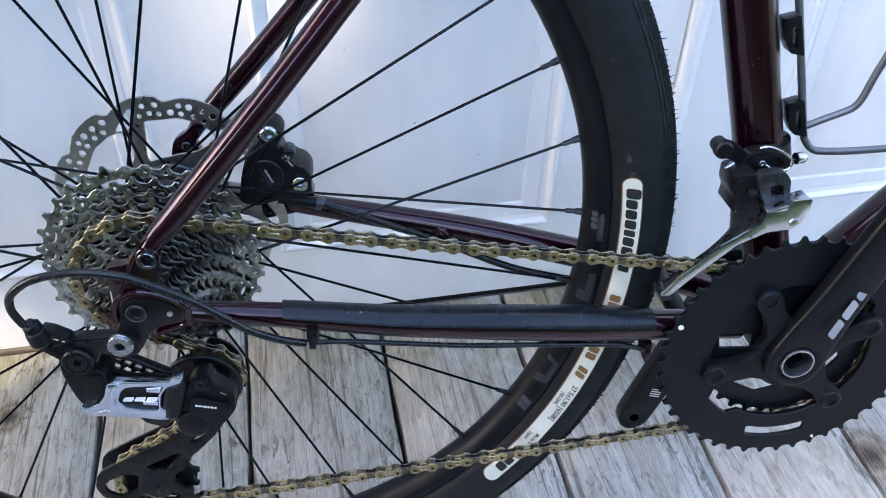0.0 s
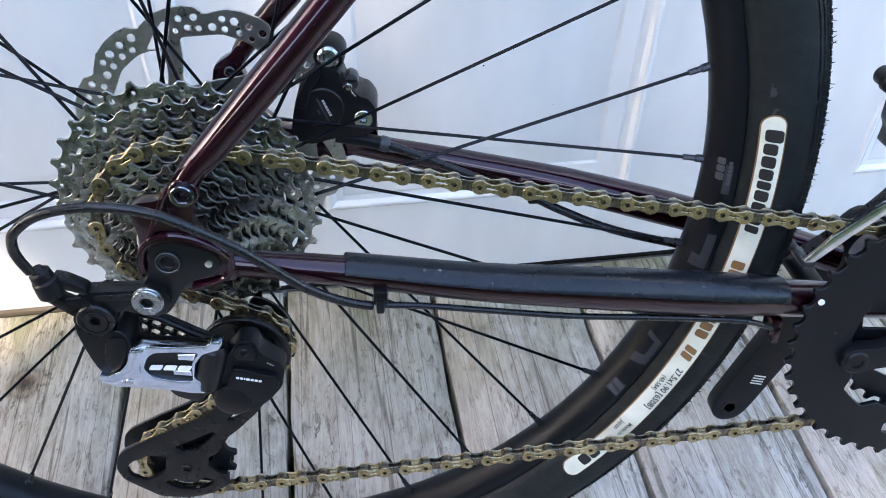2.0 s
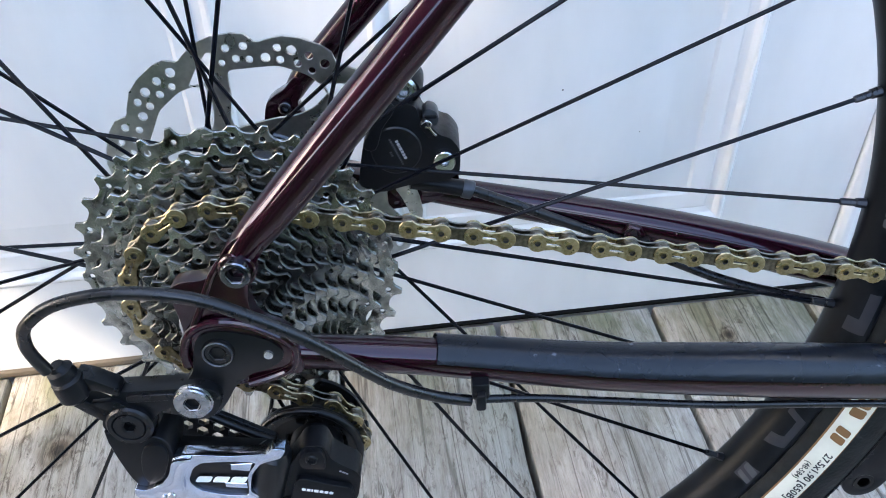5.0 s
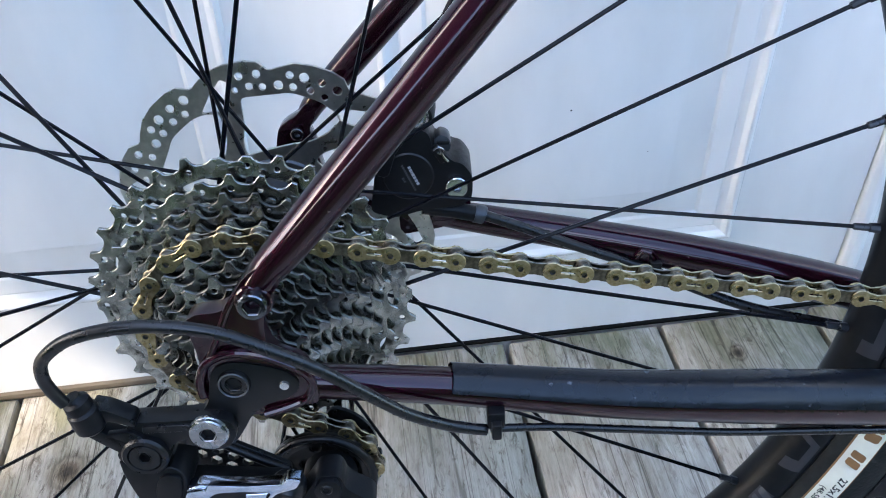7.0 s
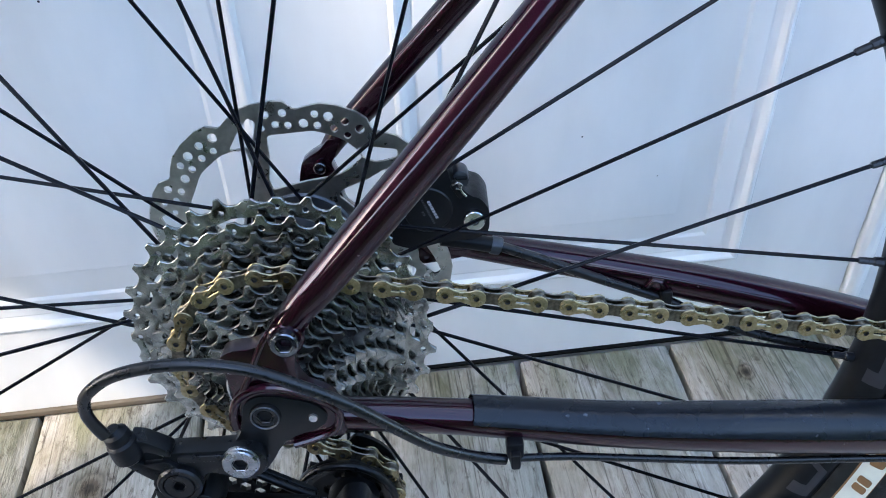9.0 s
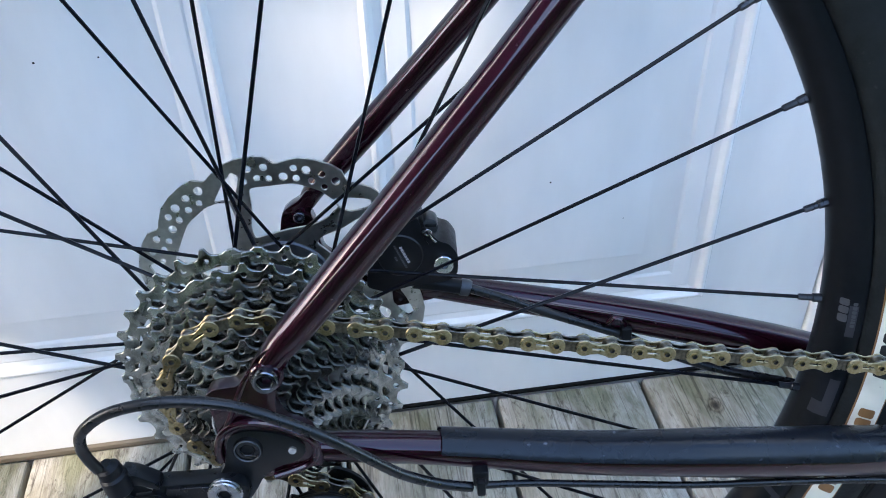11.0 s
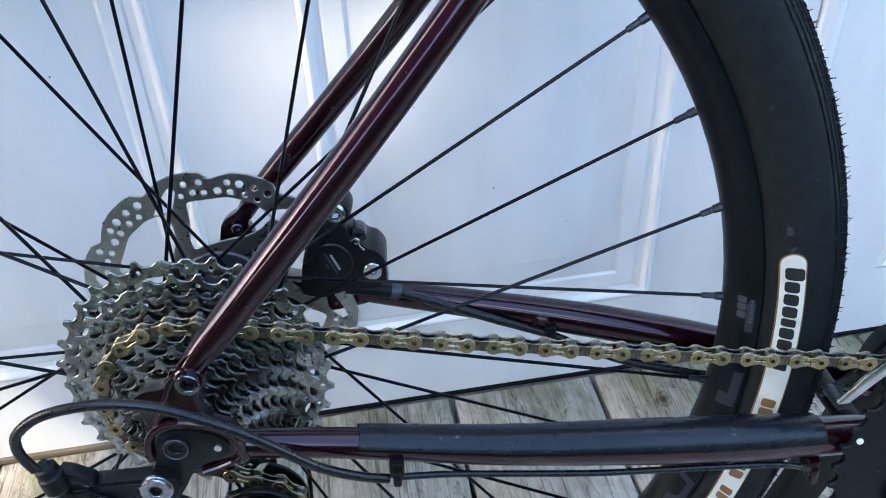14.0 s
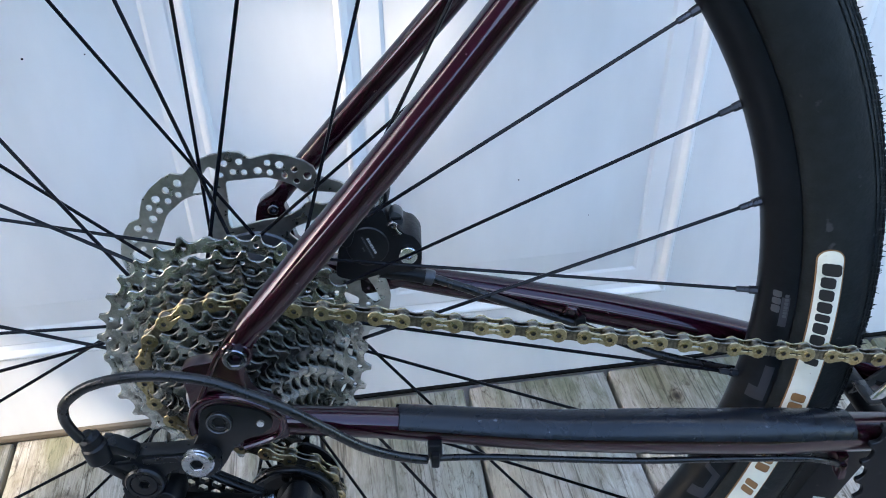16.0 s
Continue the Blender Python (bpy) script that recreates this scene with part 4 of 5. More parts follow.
part("stay_edge", tube(smooth([(8.4, -87, 40.4), (4.6, -87.6, 34.6), (-1.6, -88, 20.6), (-6.4, -88.4, 10.6)], 5, False), 1.3, 10), M_PAINT, frame_set)
part("dropout", plate(smooth(DROP, 3), -87.5, -79.5, (), 1.2, 3), M_PAINT, frame_set, "maroon forged rear dropout")
part("dropout_rim", tube([(x + 2.0, y, z + 1.6) for x, y, z in smooth([(-11.6, -89, -5), (-12, -89, 1), (-9.6, -89, 8.6), (-3.8, -89, 13.2), (3.8, -89, 14.6), (12, -89, 13.2), (20, -89, 9.6), (26.5, -88.4, 4.4), (29, -87.5, -1.5), (26.5, -87.5, -8.5), (19, -88, -12.2), (10, -88.6, -14.8)], 4, False)], 1.7, 10), M_PAINT, frame_set, "raised maroon lip round the hanger")
part("hanger", plate(rounded([(x + 1.6, z + 1.4) for x, z in ((-8.4, 1), (-7.2, 6.4), (-2, 9.8), (5, 9.9), (14, 7.6), (21, 5), (24.8, 0.6), (24.4, -4), (20, -7.4), (11, -10.4), (5, -15.5), (1, -23), (-4, -30), (-14, -31), (-19, -25), (-17, -17), (-10.4, -9))], 3, 3), -88.4, -82, (), 0.9, 2), M_BLACK, frame_set, "black derailleur hanger plate")
part("hanger_screw", lathe([(0, -89.3), (1.7, -89.2), (2.0, -88.4)], 16, (20.8, 0, 0.2)), M_BOLT, frame_set, "small silver screw")
part("axle_end", join(hex_socket(2.4, -88.2, 2.2, 5.2, 3.0, 1.6, 5.5, 32), lathe([(5.0, -90.0), (5.3, -90.4), (5.9, -90.3), (6.2, -89.6), (6.2, -87.8)], 40, (2.4, 0, 2.2))), M_AXLE, frame_set, "black hollow axle end with a bright worn rim")
part("axle_rim", lathe([(5.0, -90.35), (5.35, -90.6), (5.7, -90.35), (5.35, -90.1)], 40, (2.4, 0, 2.2), True), M_CARRIER, frame_set)
part("eyelet_boss", lathe([(0, 4), (6.6, 4), (7.0, 0), (6.8, -1.6), (6.2, -2.2), (0, -2.2)], 28, (14.6, -87, 37.8)), M_PAINT, frame_set)
part("eyelet_bolt", hex_socket(14.7, -88.8, 38.1, 5.3, 3.1, 4.0, 4.6, 28), M_DARKBOLT, frame_set, "worn steel socket bolt")
# dark cups set in the bolt and axle sockets as painted shade
part("dirty_socket", lathe([(3.05, -91.6), (2.9, -88.2), (0, -88.2)], 6, (14.7, 0, 38.1)), M_HOLE, frame_set)
part("dirty_socket", lathe([(2.95, -89.2), (2.8, -84), (0, -84)], 6, (2.4, 0, 2.2)), M_HOLE, frame_set)
part("dropout", plate(rounded([(-9, 6), (-4.5, 18), (-3, 27), (-1.4, 33.6), (3, 37.4), (8.5, 40.5), (14, 47), (20, 46), (17.5, 38), (14.5, 33), (17, 26), (18, 17), (20, 8), (30, 0), (36, -8), (34, -15), (20, -17), (0, -14), (-9, -6)], 2, 3), 77, 86, (), 1.6, 2), M_PAINT, frame_set, "maroon far side dropout")
part("fender_bolt", hex_socket(8.6, 74.6, 31.8, 3.4, 1.8, 2.0, 3.0, 24), M_DARKBOLT, frame_set, "small dark bolt in the dropout")
part("brake_mount", plate(rounded([(30, -14), (60, -22), (84, -18), (98, -6), (92, 8), (60, -4), (34, 2)], 4), 60, 76, (), 1.5, 2), M_PAINT, frame_set, "maroon brake mount")
part("cable_stop", join(box(96.5, 103.5, -86, -76, -28, -20, 1.2), box(98, 102, -89.5, -82, -30.5, -23, 1.0)), M_PLASTIC, frame_set, "black cable clip under the stay")
part("cable_stop", join(box(320, 327, -48, -36, -83, -72, 1.5), box(321.5, 325.5, -50.5, -42, -86.5, -76, 1)), M_PAINT, frame_set)
part("hose_boss", tube([(185, 55, -38), (188, 54, -33.4), (192, 53, -34), (195, 54, -39)], 1.8, 10), M_PAINT, frame_set)
part("hose_clip", box(192, 198.5, 50, 60, -50, -39.5, 1.2), M_PLASTIC, frame_set, "black hose clip")

# chainstay cover: a rolled sheet, open underneath
path = [p for p in stay_path(-1) if 81 < p[0] < 326]
cover_r = [r + 1.7 for p, r in zip(stay_path(-1), radii) if 81 < p[0] < 326]
cover = join(tube(path, cover_r, 40, arc=(-70, 182)), tube(path, [r - 1.3 for r in cover_r], 40, arc=(-70, 182)))
part("chainstay_protector", cover, M_COVER, bicycle, "charcoal vinyl sleeve over the chainstay")

# -- rear derailleur --
mech = empty("rear_derailleur", bicycle)
mech.location = (0.5 * MM, 6 * MM, -4 * MM)
part("mounting_bracket", plate(rounded([(-39, -7.5), (-18, -7), (-6, -6), (-0.5, -8.5), (1, -15), (-3.5, -21.5), (-10.5, -22.5), (-17, -19.5), (-24, -17.8), (-27, -24), (-32, -33), (-43, -31), (-47, -24), (-42, -14)], 2.6, 3), -99.5, -90.5, (), 1.2, 2), M_SATIN, mech, "satin black mounting bracket")
part("bracket_web", plate(rounded([(-49, -11), (-38, -10), (-31, -16), (-42, -25)], 2), -101.6, -99, (), 0.9, 2), M_SATIN, mech)
part("bracket_rib", plate(rounded([(-34, -8.6), (-16, -8.2), (-14, -11.2), (-34, -12.0)], 1.0, 2), -100.6, -99, (), 0.6, 1), M_SATIN, mech)
part("mounting_bolt", join(hex_socket(-9.6, -99.6, -13.0, 7.1, 3.0, 2.0, 4.5, 36), lathe([(7.1, 0), (7.6, 0.3), (7.6, 1.5)], 36, (-9.6, -100.1, -13.0))), M_CAPBOLT, mech, "large silver mounting bolt")
# dark cup as painted shade in the mounting bolt's socket
part("dirty_socket", lathe([(2.95, -101.2), (2.8, -98), (0, -98)], 6, (-9.6, 0, -13.0)), M_HOLE, mech)
part("pivot_cap", join(lathe([(9.0, 6), (9.0, -2.4), (8.2, -3.4), (6.6, -3.4), (6.2, -2.6), (5.8, -3.4), (2.9, -3.4)], 40, (-34.9, -99.5, -22.2)), lathe([(2.9, -3.4), (2.4, -3.1), (2.4, 0.5), (0, 0.5)], 6, (-34.9, -99.5, -22.2))), M_SATIN, mech, "black pivot with a hex socket")
part("knuckle", plate(smooth([(-46, -26), (-37, -32), (-27, -29), (-22, -35), (-23, -45), (-29, -54), (-37, -56), (-42, -47)], 3), -101, -82, (), 3.0, 3), M_PLASTIC, mech, "black composite knuckle")
part("knuckle_rib", plate(smooth([(-32, -34), (-25, -33), (-23.5, -39), (-27, -49), (-33, -53), (-35, -46)], 3), -102.4, -100, (), 1.0, 2), M_PLASTIC, mech)
part("cable_arm", plate(rounded([(-51, 2), (-45, 0.4), (-36, -5), (-36, -8.5), (-45, -5), (-50, -6)], 1.4, 2), -101, -93, (), 1.2, 2), M_SATIN, mech)
part("cable_arm", plate(rounded([(-56, -6), (-50, -9), (-40, -15), (-42, -22), (-50, -15.5), (-57, -9)], 1.4, 2), -101.6, -94, (), 1.2, 2), M_SATIN, mech)
part("cable_boot", tube([(-55.6, -101.6, 8), (-55.2, -101.4, 6.6), (-54.8, -101.2, 5.6), (-54.0, -101, 2.4), (-53.8, -101, 1.8), (-53.6, -100.9, 1), (-52.6, -100.4, -4), (-52.2, -100.2, -7), (-51.8, -100, -9)], [2.8, 3.4, 4.9, 5.2, 4.8, 5.8, 6.2, 6.0, 4.0], 22), M_PLASTIC, mech, "black ribbed rubber cable boot")
SILVER = [(-39.5, -54.2), (-35, -55.6), (-28, -52), (-23.5, -46), (-21.5, -38.4), (-17, -36.6), (1.5, -38.2), (15.6, -37.6), (17.8, -34.8), (23.2, -35.8), (20.6, -40.2), (12.4, -42.8), (8.2, -48.5), (6.4, -57.6), (12, -63), (10.6, -67.8), (3.6, -67.4), (-5, -65.2), (-19, -63.4), (-33, -61.8), (-39.6, -58.6)]
WINDOW = rounded([(-14.4, -44), (-10.8, -41.2), (1, -41), (11, -42), (6.6, -48.4), (5.6, -60.0), (-4.4, -59.2), (-13.4, -56.4), (-17.2, -51)], 2.0, 3)
part("outer_link", plate(rounded(SILVER, 1.4, 3), -103.6, -98, [WINDOW], 1.2, 3), M_SILVER, mech, "polished silver parallelogram link")
part("link_block", plate(rounded([(-21.4, -38.6), (-13.2, -37.4), (-16, -42.6), (-18.6, -49), (-18.6, -54.4), (-27, -54.6), (-28.2, -51.6), (-23.6, -45.6)], 1.6, 3), -105.4, -101, (), 1.7, 3), M_SILVER, mech)
part("link_inset", plate([(x * 1.0, z * 1.0) for x, z in WINDOW], -102.0, -98, (), 0.3), M_BLACK, mech, "black inset of the silver link")
part("link_stripe", plate([(0.4, -43.4), (9.0, -43.2), (7.4, -47.4), (0.0, -46.4)], -102.7, -101.9, (), 0.2), M_SILVER, mech)
part("link_stripe", plate([(-3.4, -53.2), (5.2, -54.2), (5.4, -57.0), (-3.4, -55.9)], -102.7, -101.9, (), 0.2), M_SILVER, mech)


def flat_bars(widths, height, gap, at, mat, parent, lean=0.0, name="mark"):
    for me in letter_bars(widths, height, gap, (), lean):
        bm = bmesh.new()
        bm.from_mesh(me)
        for v in bm.verts:
            v.co = Vector((v.co.x, 0, v.co.y)) * MM
        part(name, bm, mat, parent, "plain pale brand mark", at)


flat_bars((5.9, 5.9, 6.2), 3.3, 0.9, Matrix.Translation(Vector((-4.2, -102.9, -51.2)) * MM) @ pose(0, 0, 0, 0, 3.5, 0), M_WHITE, mech, 0.5)
part("link_screw", join(lathe([(0, -0.8), (1.5, -0.7), (1.8, 0)], 16, (-25.4, -103.6, -59.0)), lathe([(0, -0.8), (0.9, -0.7), (1.1, 0)], 12, (-28.2, -103.6, -59.2))), M_BOLT, mech)
part("inner_link", plate(rounded([(-27, -44), (16, -48), (20, -58), (9, -74), (5, -84), (-8, -79), (-14, -68), (-30, -58)], 4), -93, -84, (), 2.0, 2), M_BLACK, mech, "black inner parallelogram link")
honey = []
for i in range(4):
    for j in range(2):
        honey.append(circle(-22 + 5.8 * i - 1.4 * j, -41.0 - 3.6 * i - 5.6 * j, 2.6, 6, 0.4))
part("skeleton_plate", plate(rounded([(-29, -36), (-22, -35), (-13, -38), (14, -55), (12, -62), (-8, -60), (-29, -54)], 3), -76, -73.5, honey, 0.4), M_SATIN, mech, "black honeycomb inner plate")
part("skeleton_rail", tube([(-24, -77, -36.6), (-14, -77, -39.6), (2, -77, -50.4), (12, -77, -56)], 1.9, 12), M_SATIN, mech)
part("spacer", tube([(17.2, -97, -41.2), (16.9, -97, -43), (13.4, -97, -56), (10.6, -97, -66.6), (10.2, -97, -68.4)], [5.8, 7.2, 7.4, 7.0, 5.6], 28), M_BLACK, mech, "smooth black spacer barrel")
part("clutch_body", plate(rounded([(15, -60), (22, -50), (25.4, -45), (28.6, -39.6), (36.4, -39.4), (38.2, -43), (38.8, -46.6), (43, -50.4), (48.6, -54), (50.4, -58), (48.4, -69), (42, -77.4), (33, -85), (22, -88), (14.6, -84), (11.4, -72)], 2.6, 3), -98, -86, (), 2.2, 3), M_PLASTIC, mech, "black clutch housing")
part("clutch_shaft", lathe([(12, -86), (12, -60)], 28, (27, 0, -74)), M_PLASTIC, mech)
part("clutch_face", plate(rounded([(24.6, -55), (28, -54.6), (40, -59.2), (46.2, -60.4), (47.2, -67), (41, -75.6), (36, -77), (20.8, -67)], 2.2, 3), -100.8, -97, (), 1.0, 3), M_PLASTIC, mech)
part("clutch_boss", lathe([(0, -101.4), (7.6, -101.2), (9.8, -99.6), (10.4, -97), (10.4, -88)], 36, (23, 0, -76.5)), M_PLASTIC, mech)
part("clutch_lug", plate(rounded([(29.2, -40.4), (35.6, -40.2), (37, -43.6), (37, -50), (27.6, -49), (26.6, -45)], 1.6, 3), -100.6, -97, (), 1.2, 2), M_PLASTIC, mech)
part("clutch_screw", hex_socket(31.8, -100.2, -44.4, 2.5, 1.4, 1.0, 1.6, 16), M_SATIN, mech)
flat_bars((1.6, 1.5, 0.6, 1.9, 1.6, 1.6, 1.6), 1.5, 0.4, Matrix.Translation(Vector((32.6, -101.0, -61.6)) * MM) @ pose(0, 0, 0, 0, 13, 0), M_WHITE, mech)
flat_bars((1.0, 1.4, 0.8), 0.9, 0.3, Matrix.Translation(Vector((43.6, -98.3, -54.2)) * MM) @ pose(0, 0, 0, 0, 30, 0), M_PALE, mech)
CAGE = [(polar(24.6, a)[0] + 22.5, polar(24.6, a)[1] - 78.5) for a in range(150, -36, -12)]
CAGE += [(40.6, -102), (33, -111), (25, -123), (12, -137), (2.6, -145.3), (-1.4, -154.7), (-8, -159), (-9.8, -166.5), (-4.2, -173.1), (2.7, -174.3), (1.5, -183), (-9.8, -190), (-24.6, -193.8), (-42.2, -191), (-61, -176), (-64, -167), (-61.5, -156.6), (-57, -151.9), (-38.2, -141.7), (-12.6, -128.7), (-1.7, -122.3), (5.4, -114.5), (5, -100), (1, -88)]
arc_slot = [polar(19.5, a) for a in range(218, 325, 13)] + [polar(12.8, a) for a in range(318, 220, -13)]
arc_slot = [(x + TENSION[0] + 0.5, z + TENSION[1] + 1) for x, z in arc_slot]
cage_holes = [rounded([(-27.4, -150), (-14.6, -143.9), (-3.6, -138), (-0.6, -139.8), (-14.1, -153.4), (-22.7, -153)], 1.4, 2), rounded([(5.6, -129.3), (13.6, -120), (22.8, -112.6), (19.1, -122.9), (11.1, -128.8)], 1.4, 2), rounded([(-58, -166), (-54.4, -161.4), (-42.1, -155.7), (-33, -157.5), (-35.4, -170.5), (-47.3, -178), (-56.4, -173)], 2, 2), rounded(arc_slot, 1.0, 2), circle(22.5, -78.5, 18.4, 32)]
part("cage_plate", plate(rounded(CAGE, 2.4, 3), -59, -56, cage_holes, 0.7, 2), M_SATIN, mech, "black skeletal derailleur cage plate")
INNER = [(x, z + 1) for x, z in CAGE[6:]]
part("cage_plate", plate(rounded(INNER, 3, 3), -41.5, -39.5, cage_holes[:3], 0.5, 1), M_SATIN, mech, "black inner cage plate")
for c, ph, count in ((GUIDE, 12, 11), (TENSION, 6, 13)):
    out, _ = sprocket_outline(count, ph)
    body = plate([(x * 1.06 + c[0], z * 1.06 + c[1]) for x, z in out], -50.2, -46.8, [circle(c[0] + polar(11.5, a)[0], c[1] + polar(11.5, a)[1], 2.6, 10) for a in range(0, 360, 60)], 0.4)
    part("jockey_wheel", join(body, lathe([(6, -55), (6, -42)], 20, (c[0], 0, c[1]))), M_PLASTIC, mech, "toothed black jockey wheel")
part("jockey_bolt", hex_socket(TENSION[0] + 0.4, -58.8, TENSION[1] + 0.2, 3.4, 1.6, 1.2, 2.0, 20), M_SATIN, mech)
part("cage_rim", tube(smooth([(polar(23.6, a)[0] + 22.5, -60.2, polar(23.6, a)[1] - 78.5) for a in range(158, -40, -22)], 5, False), 1.9, 12), M_SATIN, mech, "rounded black rim of the cage")

# -- crankset --
crank = empty("crankset", bicycle)


def about(c, pts):
    return [(x + c[0], z + c[1]) for x, z in pts]


big, _ = sprocket_outline(46, 2.0)
windows = []
for a0, a1 in ((254, 291),):
    pts = [polar(77, a) for a in np.linspace(a0 + 2, a1 - 2, 7)] + [polar(69, a) for a in np.linspace(a1, a0, 7)]
    windows.append(rounded(about(BB, pts), 2.5, 2))
inner_edge = about(BB, [polar(64 if 214 <= a <= 238 or 34 <= a <= 58 else 57, a) for a in range(0, 360, 6)])
part("chainring", plate(about(BB, big), -52.6, -49.2, windows + [inner_edge], 0.5), M_CRANK, crank, "large satin black chainring")
small, _ = sprocket_outline(30, 0.0)
part("chainring", plate(about(BB, small), -44.7, -42.3, [rounded(about(BB, w), 1.5, 2) for w in ([(-50, 13.5), (-27, 12.5), (-26, 0.5), (-48, 1.5)], [(-33, -30), (-16, -27), (10, -33.5), (-14, -40)], [(30, -17), (39, -5), (42, -12), (34, -24)])], 0.4), M_CRANK, crank, "small black chainring under the chain")
for a, w in ((24, 8.5), (118.5, 8.5), (193.5, 8.5), (312, 8.5)):
    d = polar(1, a)
    nrm = (-d[1], d[0])

    def q(r, s):
        return BB[0] + d[0] * r + nrm[0] * s, BB[1] + d[1] * r + nrm[1] * s
    part("spider_arm", plate(smooth([q(8, -22), q(20, -15), q(30, -9.5), q(42, -7), q(52, -8.8), q(60, -7.5), q(64, 0), q(60, 7.5), q(52, 8.8), q(42, 7), q(30, 9.5), q(20, 15), q(8, 22)], 3), -57.6, -48.6, (), 2.6, 3), M_CRANK, crank, "black crank spider arm")
    bx, bz = q(55, 0)
    part("spider_boss", lathe([(7.6, 2), (7.6, -1.6), (6.4, -2.6), (4.0, -2.6), (3.6, -1), (0, -1)], 24, (bx, -56, bz)), M_CRANK, crank)
    part("chainring_bolt", hex_socket(bx, -55.4, bz, 3.8, 2.1, 1.6, 2.4, 20), M_BLACK, crank)
part("spider_hub", lathe([(12, -58), (24, -57.4), (27, -55), (27, -49), (23, -46), (12, -46)], 40, (BB[0], 0, BB[1])), M_CRANK, crank)
part("bearing_cup", lathe([(12, -47), (21.6, -46.4), (22.4, -45), (22.4, -36.4), (15, -36)], 36, (BB[0], 0, BB[1])), M_BLACK, crank, "black bearing cup")
part("ring_peg", lathe([(0, -1.4), (1.4, -1.3), (1.8, -0.9), (1.8, 0)], 16, (342.2, -52.6, -55.6)), M_WHITE, crank, "small pale peg on the chainring")
part("ring_peg", lathe([(0, -0.8), (1.1, -0.7), (1.3, 0)], 12, (BB[0] + 34, -52.6, BB[1] - 80)), M_WHITE, crank)
ARM = Vector((0.34, 0.94)).normalized()


def crank_arm(side):
    d = Vector((ARM.x, ARM.y)) * (1 if side < 0 else -1)
    nrm = Vector((-d.y, d.x))
    pts = []
    for r, w in ((-20, 8), (-14, 17), (0, 21), (18, 19.5), (45, 17), (90, 15.2), (150, 14.4), (172, 13.8), (182, 10), (186.5, 3)):
        pts.append((r, w))
    loop = [Vector(BB) + d * r + nrm * w for r, w in pts] + [Vector(BB) + d * r - nrm * w for r, w in pts[::-1]]
    holes = [circle(*(Vector(BB) + d * 172), 6.4, 20)]
    if side < 0:
        holes.append(circle(*BB, 11.2, 28))
    bm = plate(smooth([tuple(v) for v in loop], 2), 51 if side > 0 else -64, 64 if side > 0 else -51, holes, 3.6, 3)
    for v in bm.verts:
        r = (Vector((v.co.x, v.co.z)) / MM - Vector(BB)).dot(d)
        v.co.y += side * max(0.0, r - 18) * 0.088 * MM
    return bm


part("crank_arm", crank_arm(-1), M_CRANK, crank, "satin grey-black crank arm with a pale mark")
part("crank_arm", crank_arm(1), M_CRANK, crank, "black far side crank arm")
part("axle_cap", lathe([(11.4, -60), (11.9, -64.3), (11.4, -64.9), (10.4, -64.9), (10.0, -63.8), (9.6, -40), (0, -40)], 40, (BB[0], 0, BB[1])), M_CARRIER, crank, "grey rimmed hollow axle end")
part("axle_rim", lathe([(10.4, -65.1), (11.5, -65.1), (11.5, -64.2), (10.4, -64.2)], 40, (BB[0], 0, BB[1]), True), M_BOLT, crank, "bright axle rim")
flat_bars((13.5, 13.5, 14.5), 6.4, 2.2, Matrix.Translation(Vector((BB[0] + 23.0, -69.4, BB[1] + 47.6)) * MM) @ pose(0, 0, 0, 0, -64, 0) @ pose(0, 0, 0, 0, 0, 5), M_PALE, crank, 0.3)
end = Vector(BB) - ARM * 172
part("pedal_hole", lathe([(4.2, 0), (6.6, 0), (6.6, 14), (0, 14)], 20, (end.x, 65, end.y)), M_HOLE, crank)
part("pedal_hole_rim", lathe([(4.4, 64.2), (6.8, 64.2), (6.8, 66), (4.4, 66)], 24, (end.x, 0, end.y), True), M_SATIN, crank)
for i in range(4):
    part("small_print", box(-4.5, 4.5, -0.1, 0.1, -0.55, 0.55, 0, 1), M_WHITE, crank, "fine pale print", Matrix.Translation(Vector((end.x + ARM.x * 34 + 4 - i * 0.6, 54.9 + 0.088 * 0 + 7.2 - 0.088 * 16, end.y + ARM.y * 34 - 2.4 * i + 3)) * MM) @ pose(0, 0, 0, 0, 8, 0) @ pose(0, 0, 0, 0, 0, -5))

# -- front derailleur --
front = empty("front_derailleur", bicycle)
front.location = (2.5 * MM, 0, 0)


def seat_at(s, off=(0, 0, 0)):
    p = SEAT_FOOT + SEAT_DIR * s
    return p.x + off[0], p.y + off[1], p.z + off[2]


part("clamp", tube([seat_at(131), seat_at(131.6), seat_at(143.4), seat_at(144)], [17.2, 18.2, 18.2, 17.2], 36), M_SATIN, front, "black clamp band on the seat tube")
part("clamp_bolt", tube([seat_at(137, (16, -16, 0)), seat_at(137, (21, -15, 0)), seat_at(137, (23.4, -14, -0.4))], [3.9, 3.9, 2.8], 18), M_BOLT, front, "silver clamp bolt")
part("clamp_plate", plate(rounded([(371, 53), (377, 60), (387, 61), (398, 58), (404, 54), (402.5, 46), (396, 42), (386, 46), (372, 49)], 2.4, 3), -28, -17, [rounded([(388, 58), (396, 56), (400, 52), (396, 48.6), (389, 50), (386, 54)], 1.6, 3)], 1.2, 2), M_SATIN, front, "black pivot housing")
part("clamp_inset", plate(circle(392.6, 53.2, 8.4, 24), -24, -18, (), 0.8, 2), M_BLACK, front)
